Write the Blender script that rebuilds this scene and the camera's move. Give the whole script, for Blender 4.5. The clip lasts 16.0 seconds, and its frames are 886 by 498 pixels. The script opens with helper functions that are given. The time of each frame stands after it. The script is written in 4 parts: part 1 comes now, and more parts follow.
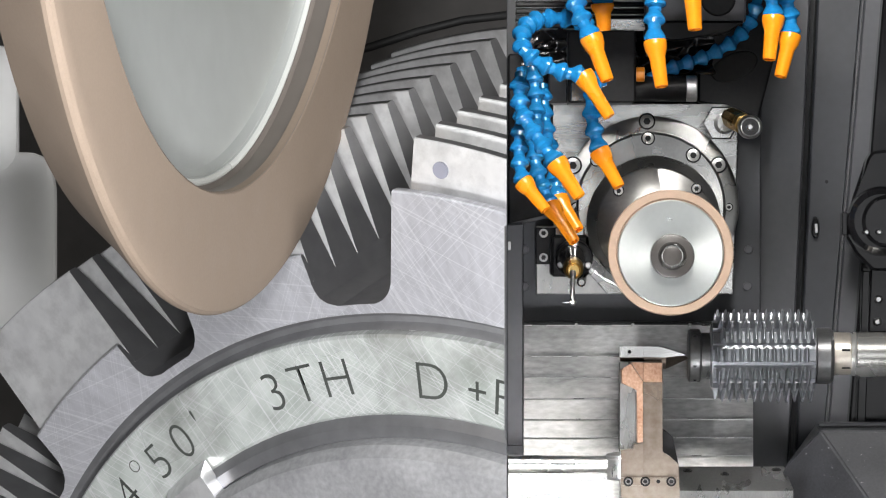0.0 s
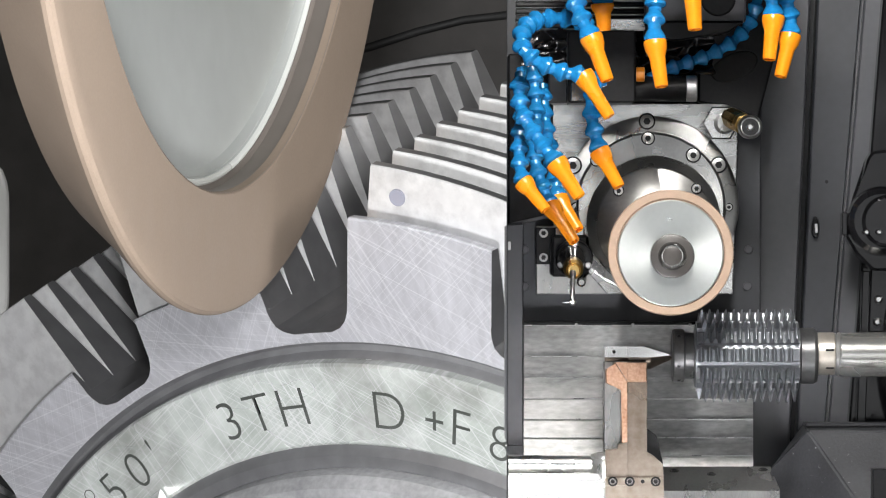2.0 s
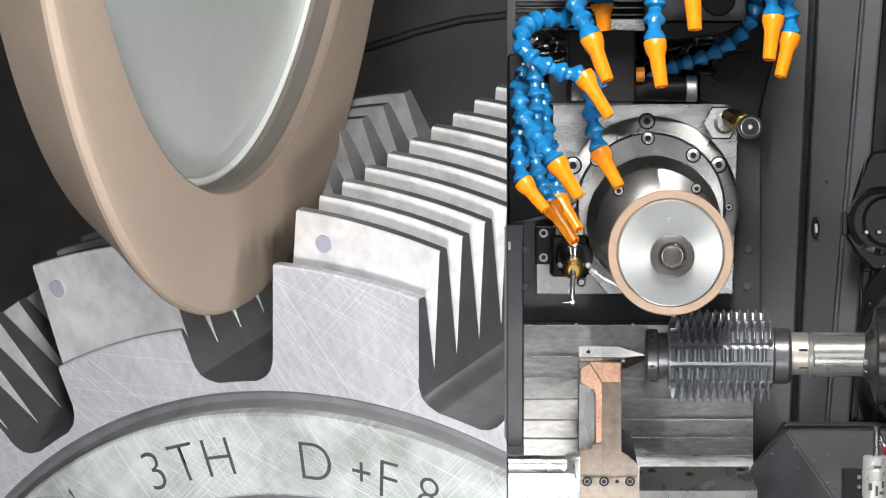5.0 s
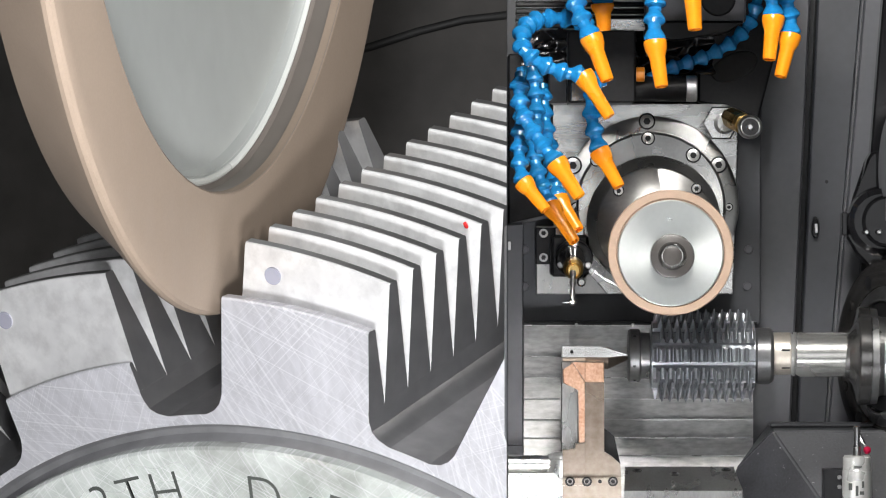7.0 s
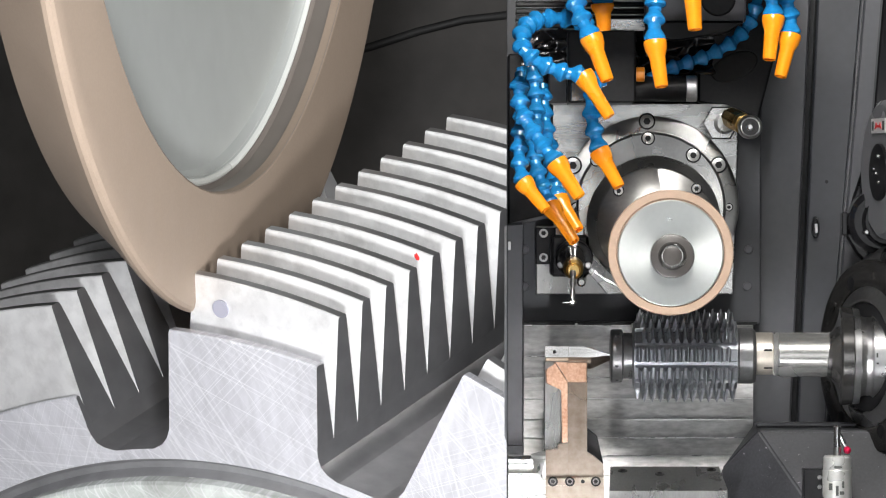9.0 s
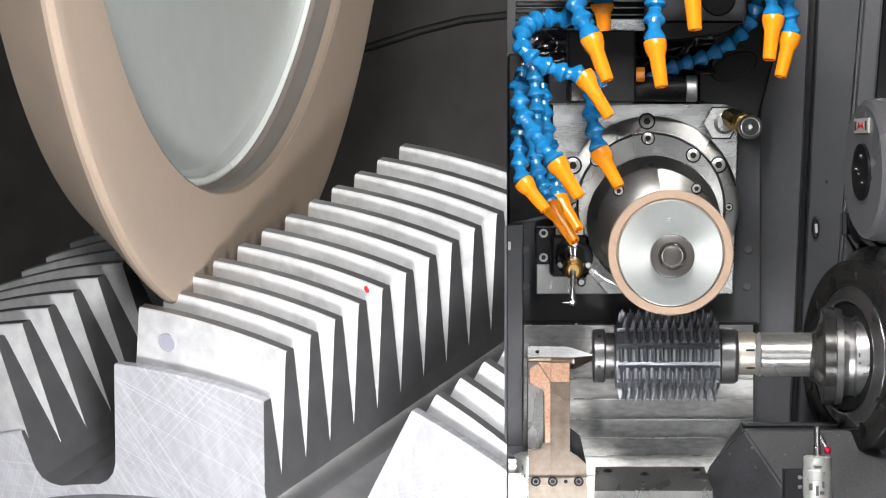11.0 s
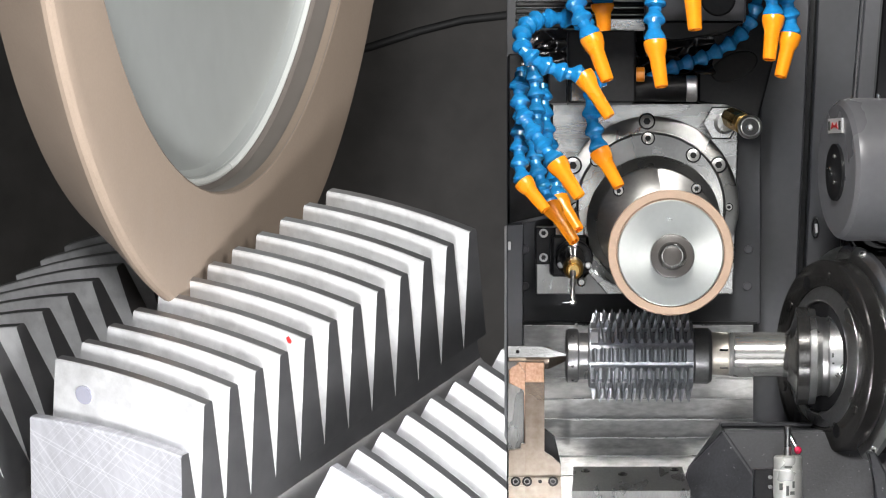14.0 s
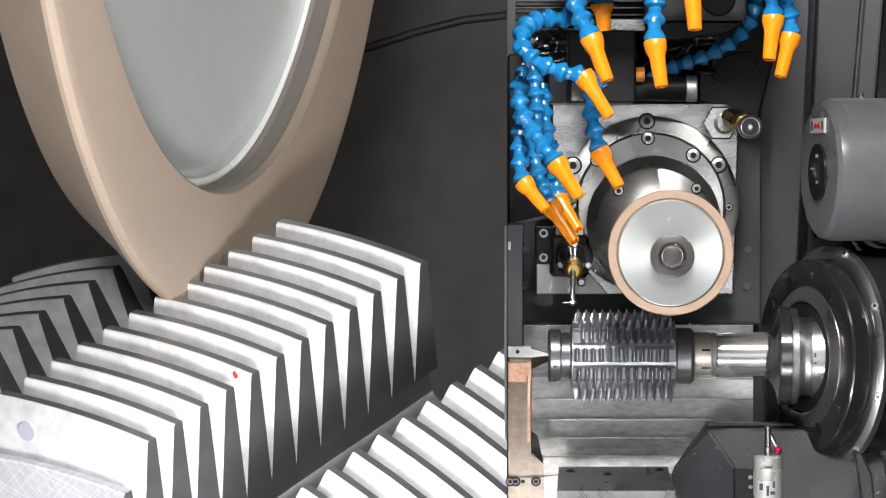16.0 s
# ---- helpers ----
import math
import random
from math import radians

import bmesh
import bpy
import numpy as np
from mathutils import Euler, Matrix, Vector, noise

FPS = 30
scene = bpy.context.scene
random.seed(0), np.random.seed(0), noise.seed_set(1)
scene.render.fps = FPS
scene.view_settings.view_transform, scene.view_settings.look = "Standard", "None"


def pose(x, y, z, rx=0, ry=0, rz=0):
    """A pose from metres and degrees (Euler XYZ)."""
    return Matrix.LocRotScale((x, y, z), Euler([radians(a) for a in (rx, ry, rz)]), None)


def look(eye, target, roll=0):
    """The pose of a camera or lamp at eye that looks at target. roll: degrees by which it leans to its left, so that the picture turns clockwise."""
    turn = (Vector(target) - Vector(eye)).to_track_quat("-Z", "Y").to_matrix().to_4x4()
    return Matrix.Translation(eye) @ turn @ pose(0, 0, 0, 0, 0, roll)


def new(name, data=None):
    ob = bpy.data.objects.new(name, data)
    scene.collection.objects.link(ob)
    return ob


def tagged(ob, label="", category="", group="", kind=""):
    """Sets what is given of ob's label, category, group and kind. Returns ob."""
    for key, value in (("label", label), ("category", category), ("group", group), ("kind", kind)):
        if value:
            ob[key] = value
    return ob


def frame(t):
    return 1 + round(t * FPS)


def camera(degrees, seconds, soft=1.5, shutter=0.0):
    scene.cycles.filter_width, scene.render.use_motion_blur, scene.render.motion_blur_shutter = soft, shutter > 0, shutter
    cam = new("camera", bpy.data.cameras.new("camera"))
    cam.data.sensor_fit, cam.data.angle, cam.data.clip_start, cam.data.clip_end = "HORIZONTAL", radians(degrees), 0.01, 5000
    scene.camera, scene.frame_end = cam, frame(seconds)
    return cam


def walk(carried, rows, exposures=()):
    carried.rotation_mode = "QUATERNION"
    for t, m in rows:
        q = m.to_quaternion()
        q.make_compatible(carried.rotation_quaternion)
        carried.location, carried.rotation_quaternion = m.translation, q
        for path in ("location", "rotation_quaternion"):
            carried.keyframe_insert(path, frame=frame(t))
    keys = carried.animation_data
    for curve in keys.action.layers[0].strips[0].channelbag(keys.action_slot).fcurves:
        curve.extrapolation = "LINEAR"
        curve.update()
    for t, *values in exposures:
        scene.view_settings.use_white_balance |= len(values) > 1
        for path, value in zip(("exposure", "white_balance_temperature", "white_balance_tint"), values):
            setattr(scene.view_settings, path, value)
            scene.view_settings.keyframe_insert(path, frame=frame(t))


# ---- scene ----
cam = camera(8.966, 16.0, soft=1.1)
EYE_Z = 1.2
walk(cam, [(0, look((0, 0, EYE_Z), (0, 1, EYE_Z))), (16, look((0, 0, EYE_Z), (0, 1, EYE_Z)))], exposures=[(0, 0.0), (16, 0.0)])

# ---- world and lights ----
world = bpy.data.worlds.new("world")
scene.world = world
world.use_nodes = True
world.node_tree.nodes["Background"].inputs[0].default_value = (0.9, 0.95, 1.0, 1)
world.node_tree.nodes["Background"].inputs[1].default_value = 0.25


def area_lamp(name, eye, target, sx, sy, watts, col=(1, 1, 1)):
    d = bpy.data.lights.new(name, "AREA")
    d.shape, d.size, d.size_y, d.energy, d.color = "RECTANGLE", sx, sy, watts, col
    ob = new(name, d)
    ob.matrix_world = look(eye, target)
    return ob


# added fill lights for the machine, the hob and the wheel; no known sources
area_lamp("fill_light_machine", (0.23, 4.6, 2.05), (0.2, 5.85, 1.2), 0.3, 0.3, 26, (1, 0.98, 0.95))
area_lamp("fill_light_front", (0.75, 2.6, 0.9), (0.3, 5.8, 1.15), 1.2, 1.0, 3.2, (0.97, 0.98, 1))
area_lamp("fill_light_low", (0.2, 4.7, 0.35), (0.25, 5.8, 1.1), 0.5, 0.2, 3.5, (0.97, 0.98, 1))
# added panel behind the camera that the plates reflect; no window is known
area_lamp("fill_light_behind_camera", (-0.1, -1.7, 1.3), (0.1, 5.8, 1.2), 1.3, 2.4, 19, (0.96, 0.98, 1))
area_lamp("fill_light_hob", (-0.12, 2.9, 1.62), (-0.1, 7.2, 1.05), 0.2, 0.4, 120, (0.99, 0.99, 1))
area_lamp("fill_light_low_hob", (-0.05, 5.2, 0.72), (0.05, 6.9, 0.95), 0.25, 0.2, 68, (0.99, 0.99, 1))
area_lamp("fill_light_wheel", (2.2, 6.9, 2.6), (-0.25, 7.1, 1.35), 0.6, 0.4, 39, (1, 0.98, 0.95))


# ---- materials ----
def mat(name, col, rough=0.5, metal=0.0, noise_scale=60.0, vary=0.15, bump=0.1, stretch=(1, 1, 1), spots=0.0, coat=0.0, dark=None, spec=0.5, scratch=0.0, spun=0.0):
    """A surface with fine grain and broad wear."""
    m = bpy.data.materials.new(name)
    m.use_nodes = True
    nt = m.node_tree
    b = nt.nodes["Principled BSDF"]
    b.inputs["Metallic"].default_value = metal
    b.inputs["Coat Weight"].default_value = coat
    b.inputs["Specular IOR Level"].default_value = spec
    if spun:
        # lathe marks run round the axis that faces the front
        b.inputs["Anisotropic"].default_value = spun
        tg = nt.nodes.new("ShaderNodeTangent")
        tg.direction_type, tg.axis = "RADIAL", "Y"
        nt.links.new(tg.outputs[0], b.inputs["Tangent"])
    tc = nt.nodes.new("ShaderNodeTexCoord")
    mp = nt.nodes.new("ShaderNodeMapping")
    mp.inputs["Scale"].default_value = stretch
    nt.links.new(tc.outputs["Object"], mp.inputs["Vector"])
    fine = nt.nodes.new("ShaderNodeTexNoise")
    fine.inputs["Scale"].default_value, fine.inputs["Detail"].default_value = noise_scale * 6, 5
    broad = nt.nodes.new("ShaderNodeTexNoise")
    broad.inputs["Scale"].default_value, broad.inputs["Detail"].default_value = noise_scale * 0.5, 3
    for n in (fine, broad):
        nt.links.new(mp.outputs[0], n.inputs["Vector"])
    add = nt.nodes.new("ShaderNodeMath")
    add.operation = "ADD"
    nt.links.new(fine.outputs["Fac"], add.inputs[0])
    nt.links.new(broad.outputs["Fac"], add.inputs[1])
    rmp = nt.nodes.new("ShaderNodeMapRange")
    rmp.inputs["From Min"].default_value, rmp.inputs["From Max"].default_value = 0.65, 1.35
    nt.links.new(add.outputs[0], rmp.inputs["Value"])
    mix = nt.nodes.new("ShaderNodeMix")
    mix.data_type = "RGBA"
    low = dark if dark else tuple(c * (1 - vary) for c in col)
    mix.inputs[6].default_value = (*low, 1)
    mix.inputs[7].default_value = (*(min(1, c * (1 + vary)) for c in col), 1)
    nt.links.new(rmp.outputs[0], mix.inputs[0])
    colour = mix.outputs[2]
    if scratch:
        # three sets of crossing grinding scratches
        for turn, stretch_by in ((28, 1.5), (-38, 2.2), (62, 1.1)):
            sm = nt.nodes.new("ShaderNodeMapping")
            sm.vector_type = "TEXTURE"
            sm.inputs["Rotation"].default_value = (radians(turn), 0, 0)
            sm.inputs["Scale"].default_value = (1, 1.5, 0.011 / stretch_by)
            nt.links.new(tc.outputs["Object"], sm.inputs["Vector"])
            sn = nt.nodes.new("ShaderNodeTexNoise")
            sn.inputs["Scale"].default_value, sn.inputs["Detail"].default_value = 3.0, 1
            nt.links.new(sm.outputs[0], sn.inputs["Vector"])
            sr = nt.nodes.new("ShaderNodeMapRange")
            sr.inputs["From Min"].default_value, sr.inputs["From Max"].default_value = 0.58, 0.72
            sr.inputs["To Max"].default_value = scratch
            nt.links.new(sn.outputs["Fac"], sr.inputs["Value"])
            sx = nt.nodes.new("ShaderNodeMix")
            sx.data_type = "RGBA"
            sx.inputs[7].default_value = (0.95, 0.95, 0.97, 1)
            nt.links.new(sr.outputs[0], sx.inputs[0])
            nt.links.new(colour, sx.inputs[6])
            colour = sx.outputs[2]
    nt.links.new(colour, b.inputs["Base Color"])
    rr = nt.nodes.new("ShaderNodeMapRange")
    rr.inputs["From Min"].default_value, rr.inputs["From Max"].default_value = 0.3, 0.7
    rr.inputs["To Min"].default_value, rr.inputs["To Max"].default_value = max(0.03, rough - 0.08), min(1, rough + 0.08)
    nt.links.new(broad.outputs["Fac"], rr.inputs["Value"])
    nt.links.new(rr.outputs[0], b.inputs["Roughness"])
    bp = nt.nodes.new("ShaderNodeBump")
    bp.inputs["Strength"].default_value = bump
    bp.inputs["Distance"].default_value = 0.02 / noise_scale
    nt.links.new(fine.outputs["Fac"], bp.inputs["Height"])
    nt.links.new(bp.outputs[0], b.inputs["Normal"])
    return m


STEEL = mat("ground_steel", (0.62, 0.62, 0.62), 0.3, 1.0, 40, 0.12, 0.06)
TURNED = mat("turned_steel", (0.52, 0.52, 0.51), 0.33, 0.75, 50, 0.12, 0.04, (6, 1, 1))
DARK_STEEL = mat("dark_steel", (0.22, 0.215, 0.21), 0.15, 0.9, 40, 0.2, 0.06)
HOB_STEEL = mat("hob_steel_small", (0.27, 0.28, 0.30), 0.36, 0.65, 90, 0.2, 0.06)
PLATE = mat("milled_plate", (0.6, 0.6, 0.59), 0.25, 0.85, 30, 0.08, 0.05, (1, 1, 6))
RAIL_STEEL = mat("ground_rail_steel", (0.3, 0.3, 0.295), 0.3, 0.92, 30, 0.15, 0.05, (3, 1, 1))
SPUN = mat("spun_steel", (0.38, 0.38, 0.372), 0.28, 0.95, 40, 0.1, 0.03, spun=0.8)
SPUN_DARK = mat("spun_dark_steel", (0.3, 0.3, 0.29), 0.3, 0.9, 40, 0.1, 0.03, spun=0.85)
SPUN_MID = mat("spun_grey_steel", (0.19, 0.187, 0.18), 0.36, 0.9, 40, 0.12, 0.03, spun=0.6)
CHUCK_BLACK = mat("blackened_chuck_steel", (0.085, 0.082, 0.08), 0.2, 0.8, 40, 0.2, 0.05)
HUB = mat("dull_dark_hub", (0.075, 0.068, 0.064), 0.45, 0.2, 40, 0.1, 0.03)
COVER = mat("cover_sheet_steel", (0.5, 0.5, 0.495), 0.36, 0.85, 14, 0.4, 0.05, (1, 1, 3))
GREY = mat("grey_enamel", (0.04, 0.042, 0.048), 0.42, 0.0, 20, 0.12, 0.05)
GREY_LIGHT = mat("mid_grey_enamel", (0.07, 0.071, 0.079), 0.38, 0.0, 20, 0.1, 0.05)
HEAD_GREY = mat("headstock_enamel", (0.12, 0.12, 0.128), 0.32, 0.0, 20, 0.08, 0.04)
CAST = mat("cast_grey_paint", (0.032, 0.033, 0.037), 0.42, 0.0, 60, 0.3, 0.6)
BLACK = mat("black_metal", (0.012, 0.012, 0.013), 0.38, 0.0, 30, 0.3, 0.05, spec=0.25)
RUBBER = mat("black_rubber", (0.02, 0.02, 0.02), 0.6, 0.0, 30, 0.3, 0.1)
BLUE = mat("blue_hose_plastic", (0.014, 0.22, 0.52), 0.16, 0.0, 50, 0.15, 0.03, coat=0.5)
ORANGE = mat("orange_nozzle_plastic", (1.0, 0.31, 0.012), 0.25, 0.0, 50, 0.08, 0.03)
BRASS = mat("brass", (0.62, 0.42, 0.16), 0.28, 1.0, 50, 0.15, 0.05)
POLISHED = mat("polished_steel", (0.6, 0.595, 0.57), 0.2, 0.8, 40, 0.06, 0.02)
RUSTY = mat("rust_stained_steel", (0.5, 0.34, 0.25), 0.42, 0.75, 60, 0.25, 0.1, dark=(0.34, 0.16, 0.09))
TAIL = mat("worn_tool_steel", (0.26, 0.228, 0.196), 0.34, 0.93, 22, 0.2, 0.06, dark=(0.2, 0.15, 0.115))
NUT_STEEL = mat("worn_nut_steel", (0.17, 0.17, 0.172), 0.3, 0.75, 40, 0.2, 0.06)
SHEEN_BLACK = mat("glossy_black", (0.008, 0.008, 0.009), 0.14, 0.0, 30, 0.3, 0.05)
CREAM = mat("cream_plated_nut", (0.62, 0.57, 0.5), 0.35, 0.7, 40, 0.1, 0.05)
BOND = mat("brown_abrasive_bond", (0.40, 0.285, 0.21), 0.75, 0.0, 300, 0.1, 0.25)
WHITE_ALU = mat("satin_aluminium", (0.56, 0.58, 0.565), 0.34, 0.85, 30, 0.04, 0.03, spun=0.6)
RED = mat("ruby_red", (0.45, 0.01, 0.05), 0.15, 0.0, 50, 0.1, 0.0)
RED_PAINT = mat("red_paint", (0.5, 0.02, 0.02), 0.4, 0.0, 50, 0.1, 0.0)
LABEL = mat("silver_label", (0.7, 0.7, 0.7), 0.35, 0.5, 50, 0.05, 0.02)
INK = mat("engraved_mark", (0.05, 0.055, 0.05), 0.6, 0.0, 50, 0.2, 0.0)
BODY_WHITE = mat("satin_nickel", (0.6, 0.6, 0.58), 0.3, 0.55, 40, 0.06, 0.03)
# the close set is large, so its grain is wider
BIG_FACE = mat("ground_face_steel", (0.53, 0.53, 0.565), 0.46, 0.5, 5, 0.16, 0.1, (1, 3, 1), scratch=0.27)
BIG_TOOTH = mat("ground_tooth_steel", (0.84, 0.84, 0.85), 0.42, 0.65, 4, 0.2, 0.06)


def oil_reflection_smears(m, size, depth):
    """Thin smears of grinding oil, laid differently on every tooth; on the end ring, painted dark reflections."""
    nt = m.node_tree
    b = nt.nodes["Principled BSDF"]
    info = nt.nodes.new("ShaderNodeObjectInfo")
    tc = nt.nodes.new("ShaderNodeTexCoord")
    far = nt.nodes.new("ShaderNodeMath")
    far.operation = "MULTIPLY"
    far.inputs[1].default_value = 40.0
    nt.links.new(info.outputs["Random"], far.inputs[0])
    mv = nt.nodes.new("ShaderNodeVectorMath")
    mv.operation = "ADD"
    nt.links.new(tc.outputs["Object"], mv.inputs[0])
    nt.links.new(far.outputs[0], mv.inputs[1])
    n = nt.nodes.new("ShaderNodeTexNoise")
    n.inputs["Scale"].default_value, n.inputs["Detail"].default_value, n.inputs["Roughness"].default_value = size, 6, 0.62
    nt.links.new(mv.outputs[0], n.inputs["Vector"])
    rg = nt.nodes.new("ShaderNodeMapRange")
    rg.inputs["From Min"].default_value, rg.inputs["From Max"].default_value = 0.46, 0.68
    rg.inputs["To Min"].default_value, rg.inputs["To Max"].default_value = 0.0, depth
    nt.links.new(n.outputs["Fac"], rg.inputs["Value"])
    mx = nt.nodes.new("ShaderNodeMix")
    mx.data_type = "RGBA"
    mx.inputs[7].default_value = (0.2, 0.19, 0.18, 1)
    old = b.inputs["Base Color"].links
    if old:
        nt.links.new(old[0].from_socket, mx.inputs[6])
    else:
        mx.inputs[6].default_value = b.inputs["Base Color"].default_value
    nt.links.new(rg.outputs[0], mx.inputs[0])
    nt.links.new(mx.outputs[2], b.inputs["Base Color"])




def paint_chips(m, size):
    """Small chips through the paint, and rubbed pale edges of grit."""
    nt = m.node_tree
    b = nt.nodes["Principled BSDF"]
    tc = nt.nodes.new("ShaderNodeTexCoord")
    n = nt.nodes.new("ShaderNodeTexNoise")
    n.inputs["Scale"].default_value, n.inputs["Detail"].default_value, n.inputs["Roughness"].default_value = size, 5, 0.7
    nt.links.new(tc.outputs["Object"], n.inputs["Vector"])
    rg = nt.nodes.new("ShaderNodeMapRange")
    rg.inputs["From Min"].default_value, rg.inputs["From Max"].default_value = 0.66, 0.72
    nt.links.new(n.outputs["Fac"], rg.inputs["Value"])
    mx = nt.nodes.new("ShaderNodeMix")
    mx.data_type = "RGBA"
    mx.inputs[7].default_value = (0.3, 0.3, 0.3, 1)
    nt.links.new(b.inputs["Base Color"].links[0].from_socket, mx.inputs[6])
    nt.links.new(rg.outputs[0], mx.inputs[0])
    nt.links.new(mx.outputs[2], b.inputs["Base Color"])


paint_chips(CAST, 45.0)
paint_chips(CAST, 170.0)
oil_reflection_smears(COVER, 7.0, 0.55)
oil_reflection_smears(BIG_TOOTH, 30.0, 0.24)
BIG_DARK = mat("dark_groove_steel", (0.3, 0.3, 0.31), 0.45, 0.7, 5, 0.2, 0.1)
BIG_RING = mat("polished_ring_steel", (0.74, 0.81, 0.75), 0.32, 0.45, 4, 0.3, 0.06, scratch=0.7)
# dark patches in the ring's colour paint its reflections of dark surroundings
oil_reflection_smears(BIG_RING, 4.0, 0.9)
BIG_NUT = mat("grainy_grey_nut", (0.4, 0.4, 0.41), 0.5, 0.5, 20, 0.25, 0.4)
BIG_BOND = mat("brown_bond_close", (0.222, 0.171, 0.13), 0.8, 0.0, 40, 0.05, 0.12)
BIG_ALU = mat("pale_wheel_disc", (0.52, 0.545, 0.53), 0.34, 0.45, 4, 0.04, 0.03)
# shade of the wheel's recess wall, put into a darker base colour
BIG_WALL = mat("recess_steel_shade_in_colour", (0.19, 0.168, 0.15), 0.5, 0.5, 4, 0.06, 0.03)
# near-white base colour paints the highlight along the recess lip
BIG_LIP = mat("lip_highlight_in_colour", (0.74, 0.76, 0.73), 0.28, 0.25, 4, 0.04, 0.02)
PALE = mat("pale_paint", (0.75, 0.75, 0.74), 0.5, 0.0, 4, 0.04, 0.03)
# darker copy of the tooth steel, with the shade of rakes and tips in its colour
BIG_RAKE_SHADE = mat("rake_steel_shade_in_colour", (0.38, 0.38, 0.39), 0.36, 0.9, 5, 0.15, 0.06)
BIG_GASH = mat("dull_gash_steel", (0.4, 0.4, 0.41), 0.4, 0.9, 5, 0.2, 0.08)
SPOT = mat("lilac_paint_spot", (0.23, 0.23, 0.275), 0.6, 0.0, 5, 0.05, 0.02)
WALL = mat("grey_wall_paint", (0.16, 0.16, 0.16), 0.8, 0.0, 3, 0.05, 0.02)
FLOOR = mat("grey_floor_paint", (0.1, 0.1, 0.1), 0.6, 0.0, 3, 0.15, 0.05)
DEEP = mat("deep_shadow_grey_sheet", (0.17, 0.16, 0.152), 0.6, 0.0, 2, 0.25, 0.02)


# ---- mesh tools ----
def part(name, bm, material, parent=None, label="", smooth=True):
    bmesh.ops.recalc_face_normals(bm, faces=bm.faces)
    me = bpy.data.meshes.new(name)
    if parent is not None:
        home = parent.matrix_world.translation if parent.parent is None else parent.parent.matrix_world.translation
        if parent.get("own_space"):
            home = Vector()
        for v in bm.verts:
            v.co -= home
    bm.to_mesh(me)
    bm.free()
    me.materials.append(material)
    if smooth:
        me.polygons.foreach_set("use_smooth", [True] * len(me.polygons))
        me.set_sharp_from_angle(angle=radians(25))
    ob = new(name, me)
    if parent is not None:
        ob.parent = parent
    if label:
        tagged(ob, label)
    return ob


def thing(name, place, label, category, group=""):
    e = new(name)
    e.empty_display_size = 0.02
    e.location = place
    bpy.context.view_layer.update()
    return tagged(e, label, category, group)


DIST = 5.8     # distance of the hob's axis from the eye
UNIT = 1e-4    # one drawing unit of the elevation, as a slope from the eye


def at(u, v, d=0.0):
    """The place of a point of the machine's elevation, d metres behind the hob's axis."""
    y = DIST + d
    return Vector(((u - 784) * UNIT * y, y, EYE_Z - (v - 441) * UNIT * y))


def un(n, d=0.0):
    return n * UNIT * (DIST + d)


def prism(outline, d0, d1, bevel=0.0):
    """An outline of the elevation, from depth d0 straight back to d1."""
    bm = bmesh.new()
    front = [bm.verts.new(at(u, v, d0)) for u, v in outline]
    back = [bm.verts.new(p.co + Vector((0, d1 - d0, 0))) for p in front]
    n = len(front)
    bm.faces.new(front)
    bm.faces.new(back[::-1])
    for i in range(n):
        bm.faces.new((front[i], back[i], back[(i + 1) % n], front[(i + 1) % n]))
    if bevel:
        bmesh.ops.bevel(bm, geom=list(bm.edges), offset=bevel, segments=1, affect="EDGES")
    return bm


def slab(u0, v0, u1, v1, d0, d1, bevel=0.0008):
    return prism([(u0, v0), (u1, v0), (u1, v1), (u0, v1)], d0, d1, bevel)


def rings(rows, segs=40, cap0=True, cap1=True):
    """A skin over circles given as (centre, axis, radius)."""
    bm = bmesh.new()
    segs = segs if segs in (6, 7, 8) else max(segs, 18)
    loops = []
    for c, ax, r in rows:
        ax = Vector(ax).normalized()
        e1 = ax.cross(Vector((0, 0, 1)) if abs(ax.z) < 0.9 else Vector((1, 0, 0))).normalized()
        e2 = ax.cross(e1)
        loops.append([bm.verts.new(Vector(c) + r * (math.cos(a) * e1 + math.sin(a) * e2)) for a in (2 * math.pi * k / segs for k in range(segs))])
    for a, b in zip(loops, loops[1:]):
        for k in range(segs):
            bm.faces.new((a[k], a[(k + 1) % segs], b[(k + 1) % segs], b[k]))
    if cap0:
        bm.faces.new(loops[0])
    if cap1:
        bm.faces.new(loops[-1][::-1])
    return bm


def turned(origin, axis, prof, segs=48, cap0=True, cap1=True):
    """A turned piece: prof is rows of (way along the axis, radius)."""
    axis = Vector(axis).normalized()
    return rings([(Vector(origin) + axis * s, axis, max(r, 1e-5)) for s, r in prof], segs, cap0, cap1)


def facing(rows, segs=48):
    """A turned piece that faces the front: rows of (u, v, d, radius in units)."""
    return rings([(at(u, v, d), (0, 1, 0), un(r, d)) for u, v, d, r in rows], segs)


def bolt(parent, u, v, d, r, label="", metal=None):
    part("counterbore", facing([(u, v, d - 0.0012, r * 1.25), (u, v, d + 0.002, r * 1.25)], 24), BLACK, parent)
    b = part("bolt", facing([(u, v, d - 0.004, r * 0.8), (u, v, d - 0.0035, r), (u, v, d + 0.003, r)], 20), metal or TURNED, parent, label)
    part("socket", facing([(u, v, d - 0.0046, r * 0.55), (u, v, d - 0.003, r * 0.55)], 6), BLACK, b)
    return b


# ---- the room round both sets ----
def structure(name, bm, material, label):
    return tagged(part(name, bm, material, None, label, False), "", "structure", "", "structure")


